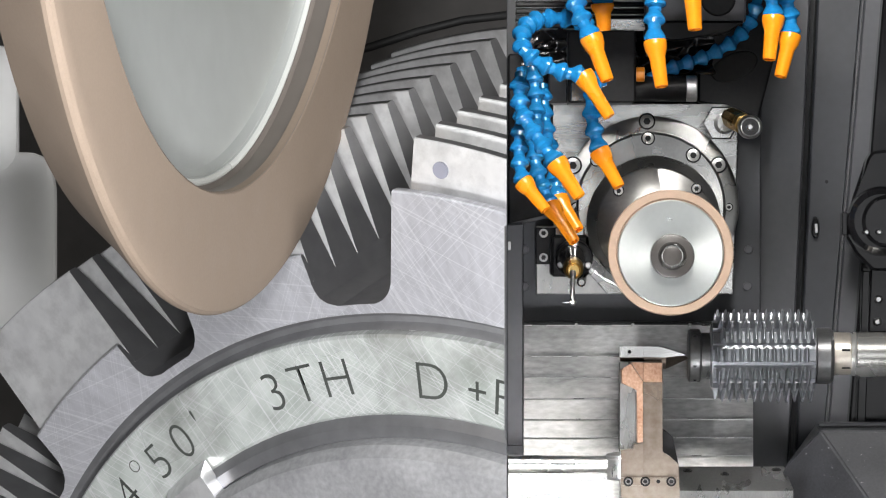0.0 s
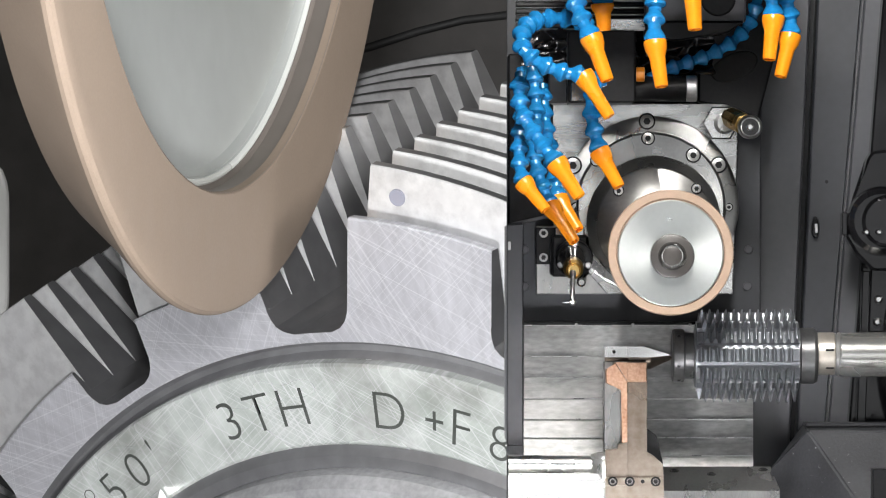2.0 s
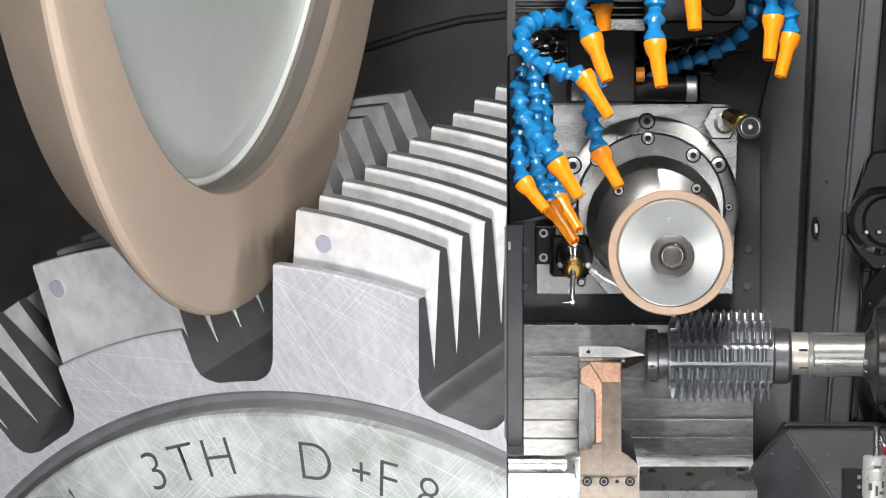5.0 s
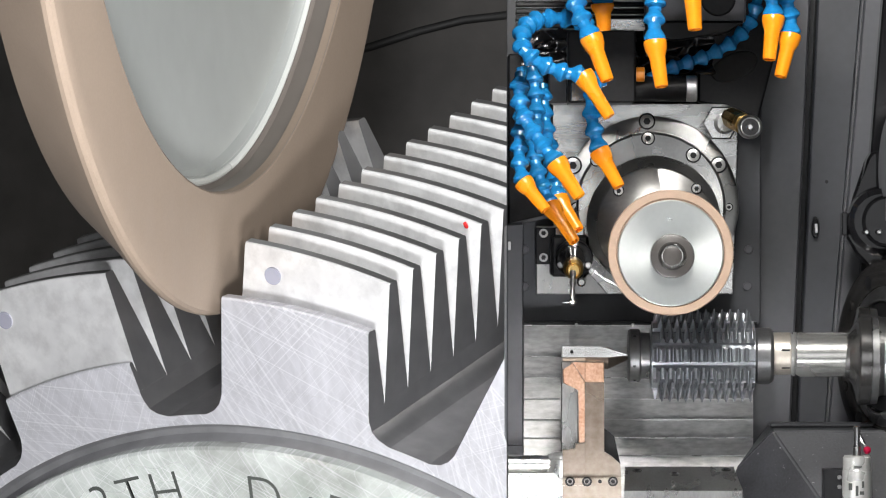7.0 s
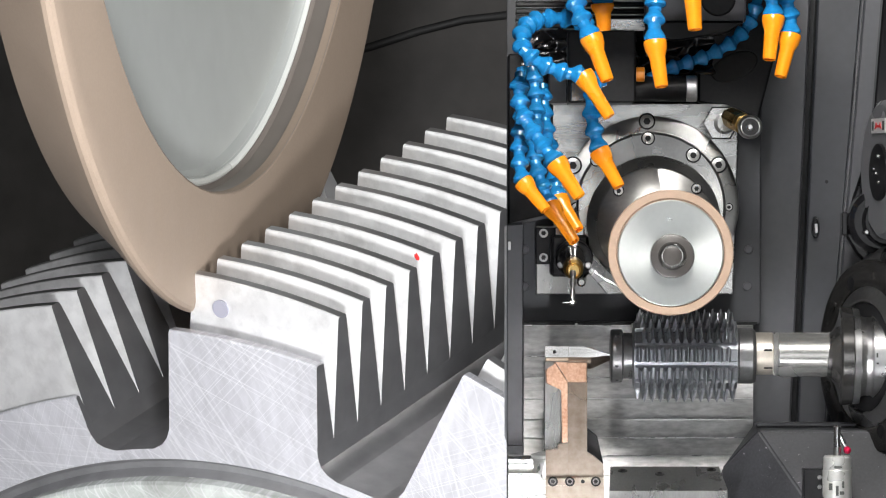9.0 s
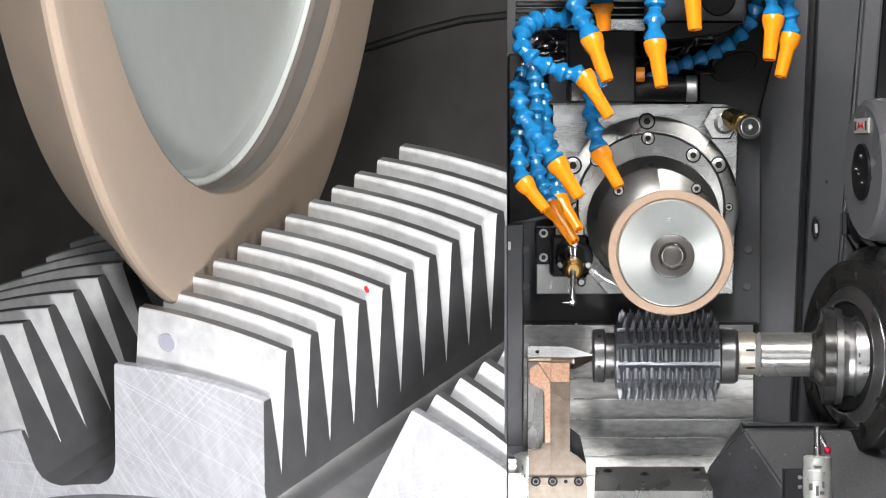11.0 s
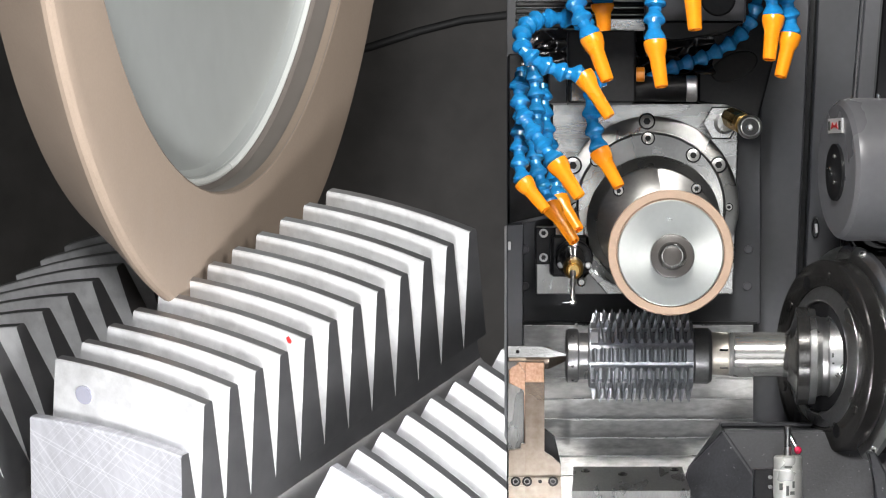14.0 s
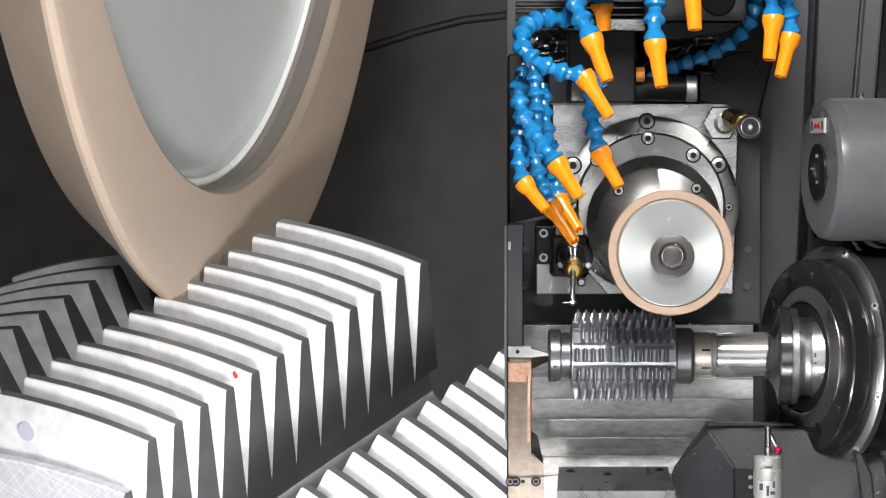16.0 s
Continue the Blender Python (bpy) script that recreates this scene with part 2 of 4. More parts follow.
def room_box(x0, x1, y0, y1, z0, z1):
    bm = bmesh.new()
    bmesh.ops.create_cube(bm, size=1)
    for v in bm.verts:
        v.co = Vector((x0 if v.co.x < 0 else x1, y0 if v.co.y < 0 else y1, z0 if v.co.z < 0 else z1))
    return bm


structure("floor", room_box(-4, 4, -2, 13, -2.1, -2.0), FLOOR, "plain grey painted workshop floor")
structure("ceiling", room_box(-4, 4, -2, 13, 3.4, 3.5), WALL, "grey painted ceiling")
structure("wall_west", room_box(-4.1, -4, -2, 13, -2.1, 3.5), WALL, "grey painted wall")
structure("wall_east", room_box(4, 4.1, -2, 13, -2.1, 3.5), WALL, "grey painted wall")
structure("wall_south", room_box(-4, 4, -2.1, -2, -2.1, 3.5), WALL, "grey painted wall")
structure("wall_north", room_box(-4, 4, 12, 12.1, -2.1, 3.5), DEEP, "dark grey sheet metal wall of the enclosure")

# thin edge-on screen, added between the close set and the machine to part their light
def screen():
    bm = bmesh.new()
    k0, k1 = 114.0 * 1e-4, 112.6 * 1e-4
    ring = [(k0 * 2.4, 2.4), (k0 * 6.14, 6.14), (k1 * 6.14, 6.14), (k1 * 2.4, 2.4)]
    lo = [bm.verts.new((x, y, -2.0)) for x, y in ring]
    hi = [bm.verts.new((x, y, 3.4)) for x, y in ring]
    bm.faces.new(lo)
    bm.faces.new(hi[::-1])
    for i in range(4):
        bm.faces.new((lo[i], hi[i], hi[(i + 1) % 4], lo[(i + 1) % 4]))
    return bm


# unseen sheet, added to keep the wheel light off the hob's rake faces
structure("wall_light_block", room_box(0.9, 0.92, 6.3, 9.0, -2.0, 1.74), GREY_LIGHT, "unseen grey sheet added to block the wheel light")
structure("wall_screen", screen(), GREY_LIGHT, "thin grey screen added between the two sets to stop stray light")

# ---- machine: fixed structure ----
structure("wall_machine_back", slab(898, -3000, 2600, 2600, 0.33, 0.345, 0), GREY, "dark grey enamelled back wall of the machine")
structure("column_front", slab(898, 398, 925, 789, 0.02, 0.3), GREY_LIGHT, "mid grey enamelled column beside the way covers")
structure("panel_carriage", slab(925, 150, 1346, 573, 0.13, 0.16), GREY, "dark grey enamelled carriage panel behind the spindle")
structure("panel_side", prism([(1352, -60), (1437, -60), (1394, 860), (1322, 860)], 0.17, 0.2, 0.002), GREY_LIGHT, "grey enamelled upright panel")
structure("panel_side_groove", prism([(1437, -60), (1452, -60), (1410, 860), (1394, 860)], 0.2, 0.22), BLACK, "black gap between upright panels")
structure("panel_door", prism([(1450, -60), (1530, -60), (1452, 860), (1406, 860)], 0.16, 0.2, 0.002), GREY, "dark grey enamelled upright door panel")
# the fold's highlight is painted with a lighter enamel
structure("panel_door_fold", prism([(1530.4, -60), (1534.4, -60), (1456, 860), (1452.4, 860)], 0.148, 0.2, 0.0008), HEAD_GREY, "folded edge of the door panel, its highlight painted pale")
structure("panel_door_edge", prism([(1534.8, -60), (1567, -60), (1493, 860), (1456.4, 860)], 0.15, 0.2, 0.002), GREY_LIGHT, "grey enamelled panel beside the folded edge")
structure("panel_window", prism([(1567.4, -60), (1800, -60), (1800, 860), (1493.4, 860)], 0.12, 0.2, 0.002), SHEEN_BLACK, "black recess beside the door panel")


def way_covers():
    """Stepped sheet-steel covers, each leaf tucked under the one above."""
    vs = [575, 630, 668, 705, 741, 774, 806, 840, 890]
    t = tagged(thing("way_cover", at(1128, 890, 0.1), "telescopic way cover of stained sheet steel leaves", "way cover"), "")
    for i, (a, b) in enumerate(zip(vs, vs[1:])):
        d = 0.125 - 0.008 * i
        lean = un(b - a, d) * math.tan(radians(3 + 1.7 * i))
        bm = bmesh.new()
        pts = [at(927, a, d), at(1333, a, d), at(1333, b + 1, d - lean), at(927, b + 1, d - lean)]
        fr = [bm.verts.new(p) for p in pts]
        bk = [bm.verts.new(p + Vector((0, 0.03 + lean, 0))) for p in pts]
        bm.faces.new(fr)
        bm.faces.new(bk[::-1])
        for k in range(4):
            bm.faces.new((fr[k], bk[k], bk[(k + 1) % 4], fr[(k + 1) % 4]))
        bmesh.ops.bevel(bm, geom=list(bm.edges), offset=0.0006, segments=2, affect="EDGES")
        leaf = part("leaf", bm, COVER, t)
        part("lip", slab(928, a + 0.3, 1332, a + 2.0, d - 0.0025, d + 0.01, 0.0003), STEEL, leaf)
    part("top_strip", slab(925, 570, 1340, 575, 0.1, 0.13, 0.0004), BLACK, t)
    for u in (1020, 1120, 1221):
        part("screw", facing([(u, 575, 0.096, 2.0), (u, 575, 0.098, 3.2), (u, 575, 0.11, 3.2)], 14), STEEL, t)
    return t


way_covers()


def spindle():
    t = thing("grinding_spindle", at(1150, 520, 0.1), "grinding spindle housing of turned steel on a square milled plate", "spindle")
    part("plate", prism([(977, 183), (1299, 183), (1307, 200), (1297, 521), (1075, 521), (985, 420), (980, 400)], 0.09, 0.13, 0.001), PLATE, t, "square milled steel mounting plate")
    part("lower_plate", slab(949, 400, 1090, 521, 0.1, 0.13), TURNED, t)
    part("flange", facing([(1151, 362, 0.06, 150), (1151, 362, 0.061, 156), (1151, 362, 0.09, 157)], 72), SPUN, t, "round ground steel flange")
    part("flange_step", facing([(1152, 366, 0.045, 128), (1152, 366, 0.047, 132), (1152, 366, 0.06, 133)], 72), SPUN, t)
    part("nose", facing([(1160, 400, -0.02, 104.5), (1159, 398, -0.014, 110), (1158, 396, -0.002, 117), (1157, 395, 0.0, 118.5), (1157, 394, 0.045, 119)], 96), SPUN_DARK, t, "dark turned bevel of the spindle nose")
    part("nose_cone", facing([(1178, 430, -0.09, 60), (1177, 428, -0.033, 62), (1161, 401, -0.0222, 102), (1160, 400, -0.0205, 104.4)], 128), SPUN_MID, t, "turned cone towards the wheel")
    part("shaft", facing([(1187, 448, -0.1, 40), (1180, 432, -0.05, 46)], 40), DARK_STEEL, t)
    for u, v, d, r in ((1233, 334, -0.024, 8), (1145, 215, 0.06, 12), (1147, 245, 0.045, 10), (1227, 275, 0.045, 11), (1272, 292, 0.06, 12), (1055, 284, 0.045, 9),
                       (1014, 293, 0.06, 13), (1021, 371, 0.06, 11), (1095, 338, -0.024, 8), (1290, 367, 0.06, 6)):
        bolt(t, u, v, d, r)
    return t


spindle()


def grinding_wheel():
    t = thing("cup_wheel", at(1188, 558, -0.12), "cup grinding wheel with brown abrasive rim and pale satin disc", "grinding wheel")
    u, v = 1187, 447.5
    part("rim", facing([(u, v, -0.128, 95), (u, v, -0.13, 97), (u, v, -0.13, 109.5), (u, v, -0.1285, 111.5), (u, v, -0.105, 111), (u, v, -0.095, 96)], 96), BOND, t, "brown abrasive rim")
    part("disc", facing([(u, v + 2, -0.1305, 36), (u, v + 1, -0.1312, 60), (u, v + 1, -0.1318, 92), (u, v + 1, -0.1312, 94), (u, v, -0.12, 94.5)], 96), WHITE_ALU, t, "pale satin wheel disc")
    hub = part("hub", facing([(u + 3, v + 6, -0.146, 34), (u + 3, v + 6, -0.145, 38), (u + 3, v + 6, -0.13, 39.5)], 64), HUB, t, "dark steel hub")
    part("clamp_ring", facing([(u + 3, v + 6, -0.15, 19), (u + 3, v + 6, -0.151, 22), (u + 3, v + 6, -0.147, 25), (u + 3, v + 6, -0.14, 26)], 48), SPUN_DARK, hub)
    part("clamp_bore", facing([(u + 3, v + 6, -0.1512, 13), (u + 3, v + 6, -0.1505, 17), (u + 3, v + 6, -0.145, 17)], 40), HUB, hub)


grinding_wheel()


# ---- hobs ----
def hob_point(x, r, a):
    """A point of a hob in its own space: along the axis, radius, degrees from the top."""
    a = radians(a)
    return Vector((x, -r * math.sin(a), r * math.cos(a)))


def sector(prof, a0, a1, steps=5, skew=0.0):
    """A ring segment of the profile [(x, r)] from angle a0 to a1."""
    bm = bmesh.new()
    loops = []
    for k in range(steps + 1):
        a = a0 + (a1 - a0) * k / steps
        loops.append([bm.verts.new(hob_point(x + skew * k / steps, r, a)) for x, r in prof])
    n = len(prof)
    for p, q in zip(loops, loops[1:]):
        for k in range(n):
            bm.faces.new((p[k], p[(k + 1) % n], q[(k + 1) % n], q[k]))
    bm.faces.new(loops[0])
    bm.faces.new(loops[-1][::-1])
    return bm


def rib_mesh(outline, x0, x1):
    """A bar along the axis with a cross-section of (degrees, r)."""
    bm = bmesh.new()
    f = [bm.verts.new(hob_point(x0, r, a)) for a, r in outline]
    b = [bm.verts.new(hob_point(x1, r, a)) for a, r in outline]
    bm.faces.new(f)
    bm.faces.new(b[::-1])
    n = len(f)
    for k in range(n):
        bm.faces.new((f[k], b[k], b[(k + 1) % n], f[(k + 1) % n]))
    return bm


def shade_rakes(ob, material, all_round=False):
    """Paints shade on the faces that look round the hob, the rake faces; all_round adds tips and rib sides."""
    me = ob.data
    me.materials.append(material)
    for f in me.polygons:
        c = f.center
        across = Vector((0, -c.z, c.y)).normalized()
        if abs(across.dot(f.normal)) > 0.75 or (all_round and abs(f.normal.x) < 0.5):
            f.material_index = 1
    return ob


def repeat(first, turn, shift, parent):
    ob = first.copy()
    scene.collection.objects.link(ob)
    ob.parent = parent
    ob.matrix_basis = Matrix.Translation((shift, 0, 0)) @ Matrix.Rotation(radians(turn), 4, "X")
    return ob


# ---- the close set: a large hob and wheel ----
K = 0.006      # metres of the close set to one of its own units
AXIS, UP = Vector((0.51707, 0.78681, 0.33699)), Vector((-0.18507, -0.28162, 0.94151))
SIDE = UP.cross(AXIS)
HOB_TURN = Matrix((AXIS, SIDE, UP)).transposed().to_4x4()
CLOSE_SPEED = 9.772 * K
HOB_HOME = Vector((-27.26, 1200.0, -160.71)) * K + AXIS * CLOSE_SPEED * 7.82 + Vector((0, 0, EYE_Z))    # face centre at the start


AXIS_X = (1, 0, 0)


def leading(r):
    """Degrees of a tooth's cutting face at the radius r."""
    return 2.75 + 0.08 * (r - 160)


def trailing(r):
    return 15.5 - 0.02 * (r - 160)


def relieved(prof, drop, steps=8):
    """A hob tooth of the profile [(x, r)], whose tip falls by drop from its cutting face to its back."""
    bm = bmesh.new()
    loops = []
    low = min(r for x, r in prof)
    high = max(r for x, r in prof)
    for k in range(steps + 1):
        f = k / steps
        row = []
        for x, r in prof:
            rr = r - drop * f * (r - low) / (high - low)
            row.append(bm.verts.new(hob_point(x * K, rr * K, leading(r) * (1 - f) + trailing(r) * f)))
        loops.append(row)
    n = len(prof)
    for p, q in zip(loops, loops[1:]):
        for k in range(n):
            bm.faces.new((p[k], p[(k + 1) % n], q[(k + 1) % n], q[k]))
    bm.faces.new(loops[0])
    bm.faces.new(loops[-1][::-1])
    return bm


def close_hob():
    h = new("gear_hob")
    h["own_space"] = 1
    h.matrix_world = Matrix.Translation(HOB_HOME) @ HOB_TURN
    tagged(h, "ground steel gear hob with bright tooth rows and engraved end face", "gear hob")
    s = K

    def ring(name, rows, material, label="", cap0=False, cap1=False, segs=360):
        return part(name, turned((0, 0, 0), AXIS_X, [(x * s, r * s) for x, r in rows], segs, cap0, cap1), material, h, label)
    ring("hub", ((0.2, 100), (0.2, 125.2), (2.5, 125.6), (2.5, 127.5), (0, 128.6), (0, 130.8), (112, 130.8), (112, 60)), BIG_GASH, "", True, True)
    ring("end_face", ((-0.05, 128.6), (-0.05, 130.8)), BIG_FACE)
    ring("end_ring", ((0.5, 105.5), (-3.6, 106.2), (-4.4, 107.2), (-4.5, 108.0), (-4.5, 123.6), (-4.2, 124.5), (-3.4, 125.0), (1.0, 125.2)), BIG_RING, "polished ring with engraved marks and scratches")
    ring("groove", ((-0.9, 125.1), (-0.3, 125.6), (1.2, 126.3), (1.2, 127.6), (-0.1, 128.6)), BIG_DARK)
    nut = ring("arbor_nut", ((-12.5, 60), (-12.5, 97), (-11.8, 99.5), (-9, 101.5), (0, 102)), BIG_NUT, "grainy grey arbor nut", True, False, 120)
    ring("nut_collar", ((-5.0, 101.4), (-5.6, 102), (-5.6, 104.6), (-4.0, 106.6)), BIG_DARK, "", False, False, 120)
    # rows of teeth
    n, step = 15, 24
    tip, root, pitch = 166.0, 136.8, 9.076
    rib = part("rib", rib_mesh([(a, r * s) for a, r in ((-2.4, 130.4), (-1.3, 130.9), (-0.4, 131.7), (0.3, 133.2), (0.75, 135.2), (0.95, 137.4), (5, 137.6), (12, 137.6), (15.9, 137.4), (16.05, 135), (16.4, 133), (17.1, 131.7), (18.1, 130.9), (19.3, 130.4), (18, 129), (14.5, 129), (11, 129), (7.5, 129), (4, 129), (0.5, 129), (-1.4, 129))], -0.06 * s, 111.6 * s), BIG_FACE, h)
    shade_rakes(rib, BIG_RAKE_SHADE, True)
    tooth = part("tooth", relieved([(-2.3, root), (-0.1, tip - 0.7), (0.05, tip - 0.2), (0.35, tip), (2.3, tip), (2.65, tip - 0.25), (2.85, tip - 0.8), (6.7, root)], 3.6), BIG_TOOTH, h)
    shade_rakes(tooth, BIG_RAKE_SHADE, True)
    heights = {0: 156.9, 1: 166.3, 2: 160.0, 14: 144.2, 13: 143.0}
    first = {1: 9.45, 14: 3.4, 13: 3.8}
    made = False
    for i in range(n):
        turn = i * step
        if i:
            repeat(rib, turn, 0, h)
        top, x1 = heights.get(i, 155.0), first.get(i, 8.51)
        back = max(x1 - 2.4, 2.0)
        end = part("end_tooth", relieved([(0.0, 137.0), (0.0, top - 0.5), (0.25, top - 0.1), (0.5, top), (min(2.6, back - 0.9), top - 0.3), (back, 137.0)], 2.0 if i == 0 else 0.8), BIG_FACE, h)
        shade_rakes(end, BIG_RAKE_SHADE)
        end.matrix_basis = Matrix.Rotation(radians(turn), 4, "X")
        k = 0
        while x1 + pitch * k < 109:
            x = (x1 + pitch * k) * s
            k += 1
            if not made:
                tooth.matrix_basis = Matrix.Translation((x, 0, 0)) @ Matrix.Rotation(radians(turn), 4, "X")
                made = True
            else:
                repeat(tooth, turn, x, h)
    # engraved writing on the ring
    for ch, a, hgt in (("4", -42.0, 9), ("°", -38.6, 9), ("5", -35.4, 9), ("0", -30.9, 9), ("'", -27.6, 9), ("3", -15.8, 9.5), ("T", -11.6, 9.5), ("H", -7.0, 9.5), ("D", 5.3, 9.5), ("+", 11.0, 7), ("F", 14.2, 9.5), ("8", 19.2, 9)):
        cu = bpy.data.curves.new("mark", "FONT")
        cu.body, cu.size, cu.align_x, cu.align_y = ch, hgt * 1.35 * s, "CENTER", "CENTER"
        cu.offset = 0.0 if ch == "+" else -0.0012
        tmp = bpy.data.objects.new("mark", cu)
        scene.collection.objects.link(tmp)
        bpy.context.view_layer.update()
        me = bpy.data.meshes.new_from_object(tmp.evaluated_get(bpy.context.evaluated_depsgraph_get()))
        bpy.data.objects.remove(tmp)
        me.materials.clear()
        me.materials.append(INK)
        ob = new("engraved_mark", me)
        ob.parent = h
        # text plane: its x runs with growing angle, its y outwards
        c = hob_point(-4.56 * s, (115.5 - 0.035 * max(a + 8, 0) * 2) * s, a)
        out = hob_point(0, 1, a)
        run = hob_point(0, 1, a + 90)
        ob.matrix_basis = Matrix.Translation(c) @ Matrix((run, out, run.cross(out))).transposed().to_4x4()
    # set screw and locking tab on the nut
    c = hob_point(-12.6 * s, 95 * s, 15.5)
    part("set_screw", turned(c, AXIS_X, [(-0.9 * s, 3.2 * s), (-1.2 * s, 4.2 * s), (0, 5.4 * s), (0.5 * s, 5.6 * s)], 28), BIG_FACE, nut)
    part("screw_hole", turned(c, AXIS_X, [(-1.3 * s, 2.9 * s), (0, 2.9 * s)], 20), INK, nut)
    part("lock_tab", sector([(x * s, r * s) for x, r in ((-9.5, 101), (-9.5, 107), (-5, 109.5), (-5, 101))], -37.0, -29.5, 6), BIG_TOOTH, h, "bright locking tab")
    # paint spots and a red touch mark
    for a, r, x in ((5.4, 159.2, 7.6), (-19.4, 159.2, 2.5)):
        part("paint_spot", turned(hob_point(x * s, r * s, a), (1, 0, 0), [(0, 1.9 * s), (0.6 * s, 1.9 * s)], 24), SPOT, h, "pale grey paint spot")
    red = bmesh.new()
    bmesh.ops.create_icosphere(red, subdivisions=2, radius=0.62 * s)
    for v in red.verts:
        v.co = Vector((v.co.x * 0.35, v.co.y * 0.9, v.co.z * 1.3)) * (1 + 0.5 * noise.noise(v.co * 300)) + hob_point((8.3 + 4 * pitch) * s, (tip - 4.6) * s, 14.1)
    part("touch_mark", red, RED_PAINT, h, "small red paint mark")
    return h


HOB_CLOSE = close_hob()

# wheel of the close set
WHEEL_DEPTH = 1163.0 * K
WN = Vector((0.9685, -0.2472, -0.0285)).normalized()     # the way its face looks


def close_point(u, v, depth):
    return Vector(((u - 784) * UNIT * depth, depth, EYE_Z - (v - 441) * UNIT * depth))


def close_wheel():
    t = thing("cup_wheel", close_point(375, 560, WHEEL_DEPTH), "large cup grinding wheel with brown abrasive rim and pale recessed disc", "grinding wheel")
    c = close_point(418.0, -609.8, WHEEL_DEPTH)
    g = WHEEL_DEPTH / 7.08
    part("rim", turned(c, WN, [(a * g, r * g) for a, r in ((-0.012, 0.6725), (-0.002, 0.674), (0.0, 0.6765), (0.0, 0.80), (-0.0006, 0.815), (-0.0025, 0.8225), (-0.006, 0.8265), (-0.011, 0.828), (-0.017, 0.8265), (-0.026, 0.819), (-0.055, 0.79), (-0.108, 0.744), (-0.13, 0.68))], 320, False, False), BIG_BOND, t, "brown abrasive rim")
    part("recess_wall", turned(c, WN, [(a * g, r * g) for a, r in ((-0.001, 0.6742), (-0.034, 0.6725), (-0.0355, 0.669), (-0.0375, 0.6665), (-0.0405, 0.6665))], 320, False, False), BIG_WALL, t, "wall of the recess with shade in its colour")
    part("recess_lip", turned(c, WN, [(a * g, r * g) for a, r in ((-0.0395, 0.6675), (-0.0375, 0.6645), (-0.0375, 0.662), (-0.040, 0.659), (-0.043, 0.6575))], 320, False, False), BIG_LIP, t, "rounded lip with its highlight in the colour")
    part("disc", turned(c, WN, [(a * g, r * g) for a, r in ((-0.042, 0.658), (-0.044, 0.656), (-0.0435, 0.654), (-0.046, 0.651), (-0.053, 0.647), (-0.056, 0.635), (-0.057, 0.60), (-0.065, 0.565), (-0.070, 0.50), (-0.073, 0.2), (-0.073, 0.01))], 256, False, True), BIG_ALU, t, "pale satin disc")
    return t


close_wheel()


def close_blob():
    """A bright rounded clamp beyond the hob."""
    t = thing("clamp_block", close_point(40, 590, 8.6), "bright rounded steel clamp block beyond the hob", "clamp")
    for u, v, rx, rz in ((0, 430, 50, 80), (-35, 205, 34, 62)):
        bm = bmesh.new()
        bmesh.ops.create_cube(bm, size=2)
        bmesh.ops.bevel(bm, geom=list(bm.edges), offset=0.55, segments=6, affect="EDGES", profile=0.6)
        c = close_point(u, v, 8.6)
        for p in bm.verts:
            p.co = c + Vector((p.co.x * rx * 8.6e-4 * 2, p.co.y * 0.03, p.co.z * rz * 8.6e-4 * 2))
        part("jaw", bm, PALE, t)
    part("post", room_box(-0.86, -0.74, 8.55, 8.65, -2.0, 1.3), PALE, t, smooth=False)
    return t


CLAMP = close_blob()
# dark hose beyond the close wheel
HOSE_PATH = [close_point(u, v, 9.3) for u, v in ((560, 110), (660, 82), (740, 56), (820, 36), (960, 20))] + [Vector((0.6, 11.99, 1.9))]
tagged(part("cable", rings([(c, HOSE_PATH[min(i + 1, 5)] - HOSE_PATH[max(i - 1, 0)], 0.007) for i, c in enumerate(HOSE_PATH)], 12), RUBBER), "dark rubber cable behind the grinding wheel", "cable")

# ---- machine: work table, all that slides ----
AX = (1, 0, 0)


def spin(u, v, d, prof, segs=64, cap0=True, cap1=True):
    """A piece turned about the work axis: prof is rows of (u, radius in units)."""
    o = at(u, v, d)
    return turned(o, AX, [(un(a - u, d), un(r, d)) for a, r in prof], segs, cap0, cap1)


def small_hob():
    h = thing("work_hob", at(1345, 630), "dark ground steel gear hob clamped on an arbor", "gear hob")
    h["own_space"] = 1
    s = un(1)
    u0 = 1345
    def P(a):
        return (a - u0) * s
    part("hub", turned((0, 0, 0), AX, [(P(a), r * s) for a, r in ((1256, 44), (1258, 56), (1441, 56), (1443, 46))], 64), HOB_STEEL, h)
    step = 30
    rib = part("rib", rib_mesh([(a, r * s) for a, r in ((-12.5, 55), (-10.5, 58), (-9.5, 62), (9.5, 62), (10.5, 58), (12.5, 55))], P(1260), P(1440)), HOB_STEEL, h)
    tooth = part("tooth", sector([(x * s, r * s) for x, r in ((-4.9, 61), (-1.1, 81.4), (-0.6, 82.2), (0.6, 82.2), (1.1, 81.4), (4.9, 61))], -9.5, 9.5, 4), HOB_STEEL, h)
    for i in range(12):
        turn = 88 + i * step
        if i:
            repeat(rib, turn, 0, h)
        else:
            rib.matrix_basis = Matrix.Rotation(radians(turn), 4, "X")
        for k in range(12):
            x = P(1269.5 + 14.3 * k + (i * 14.3 * 3 / 12) % 14.3 - 3)
            if i == 0 and k == 0:
                tooth.matrix_basis = Matrix.Translation((x, 0, 0)) @ Matrix.Rotation(radians(turn), 4, "X")
            else:
                repeat(tooth, turn, x, h)
    return h


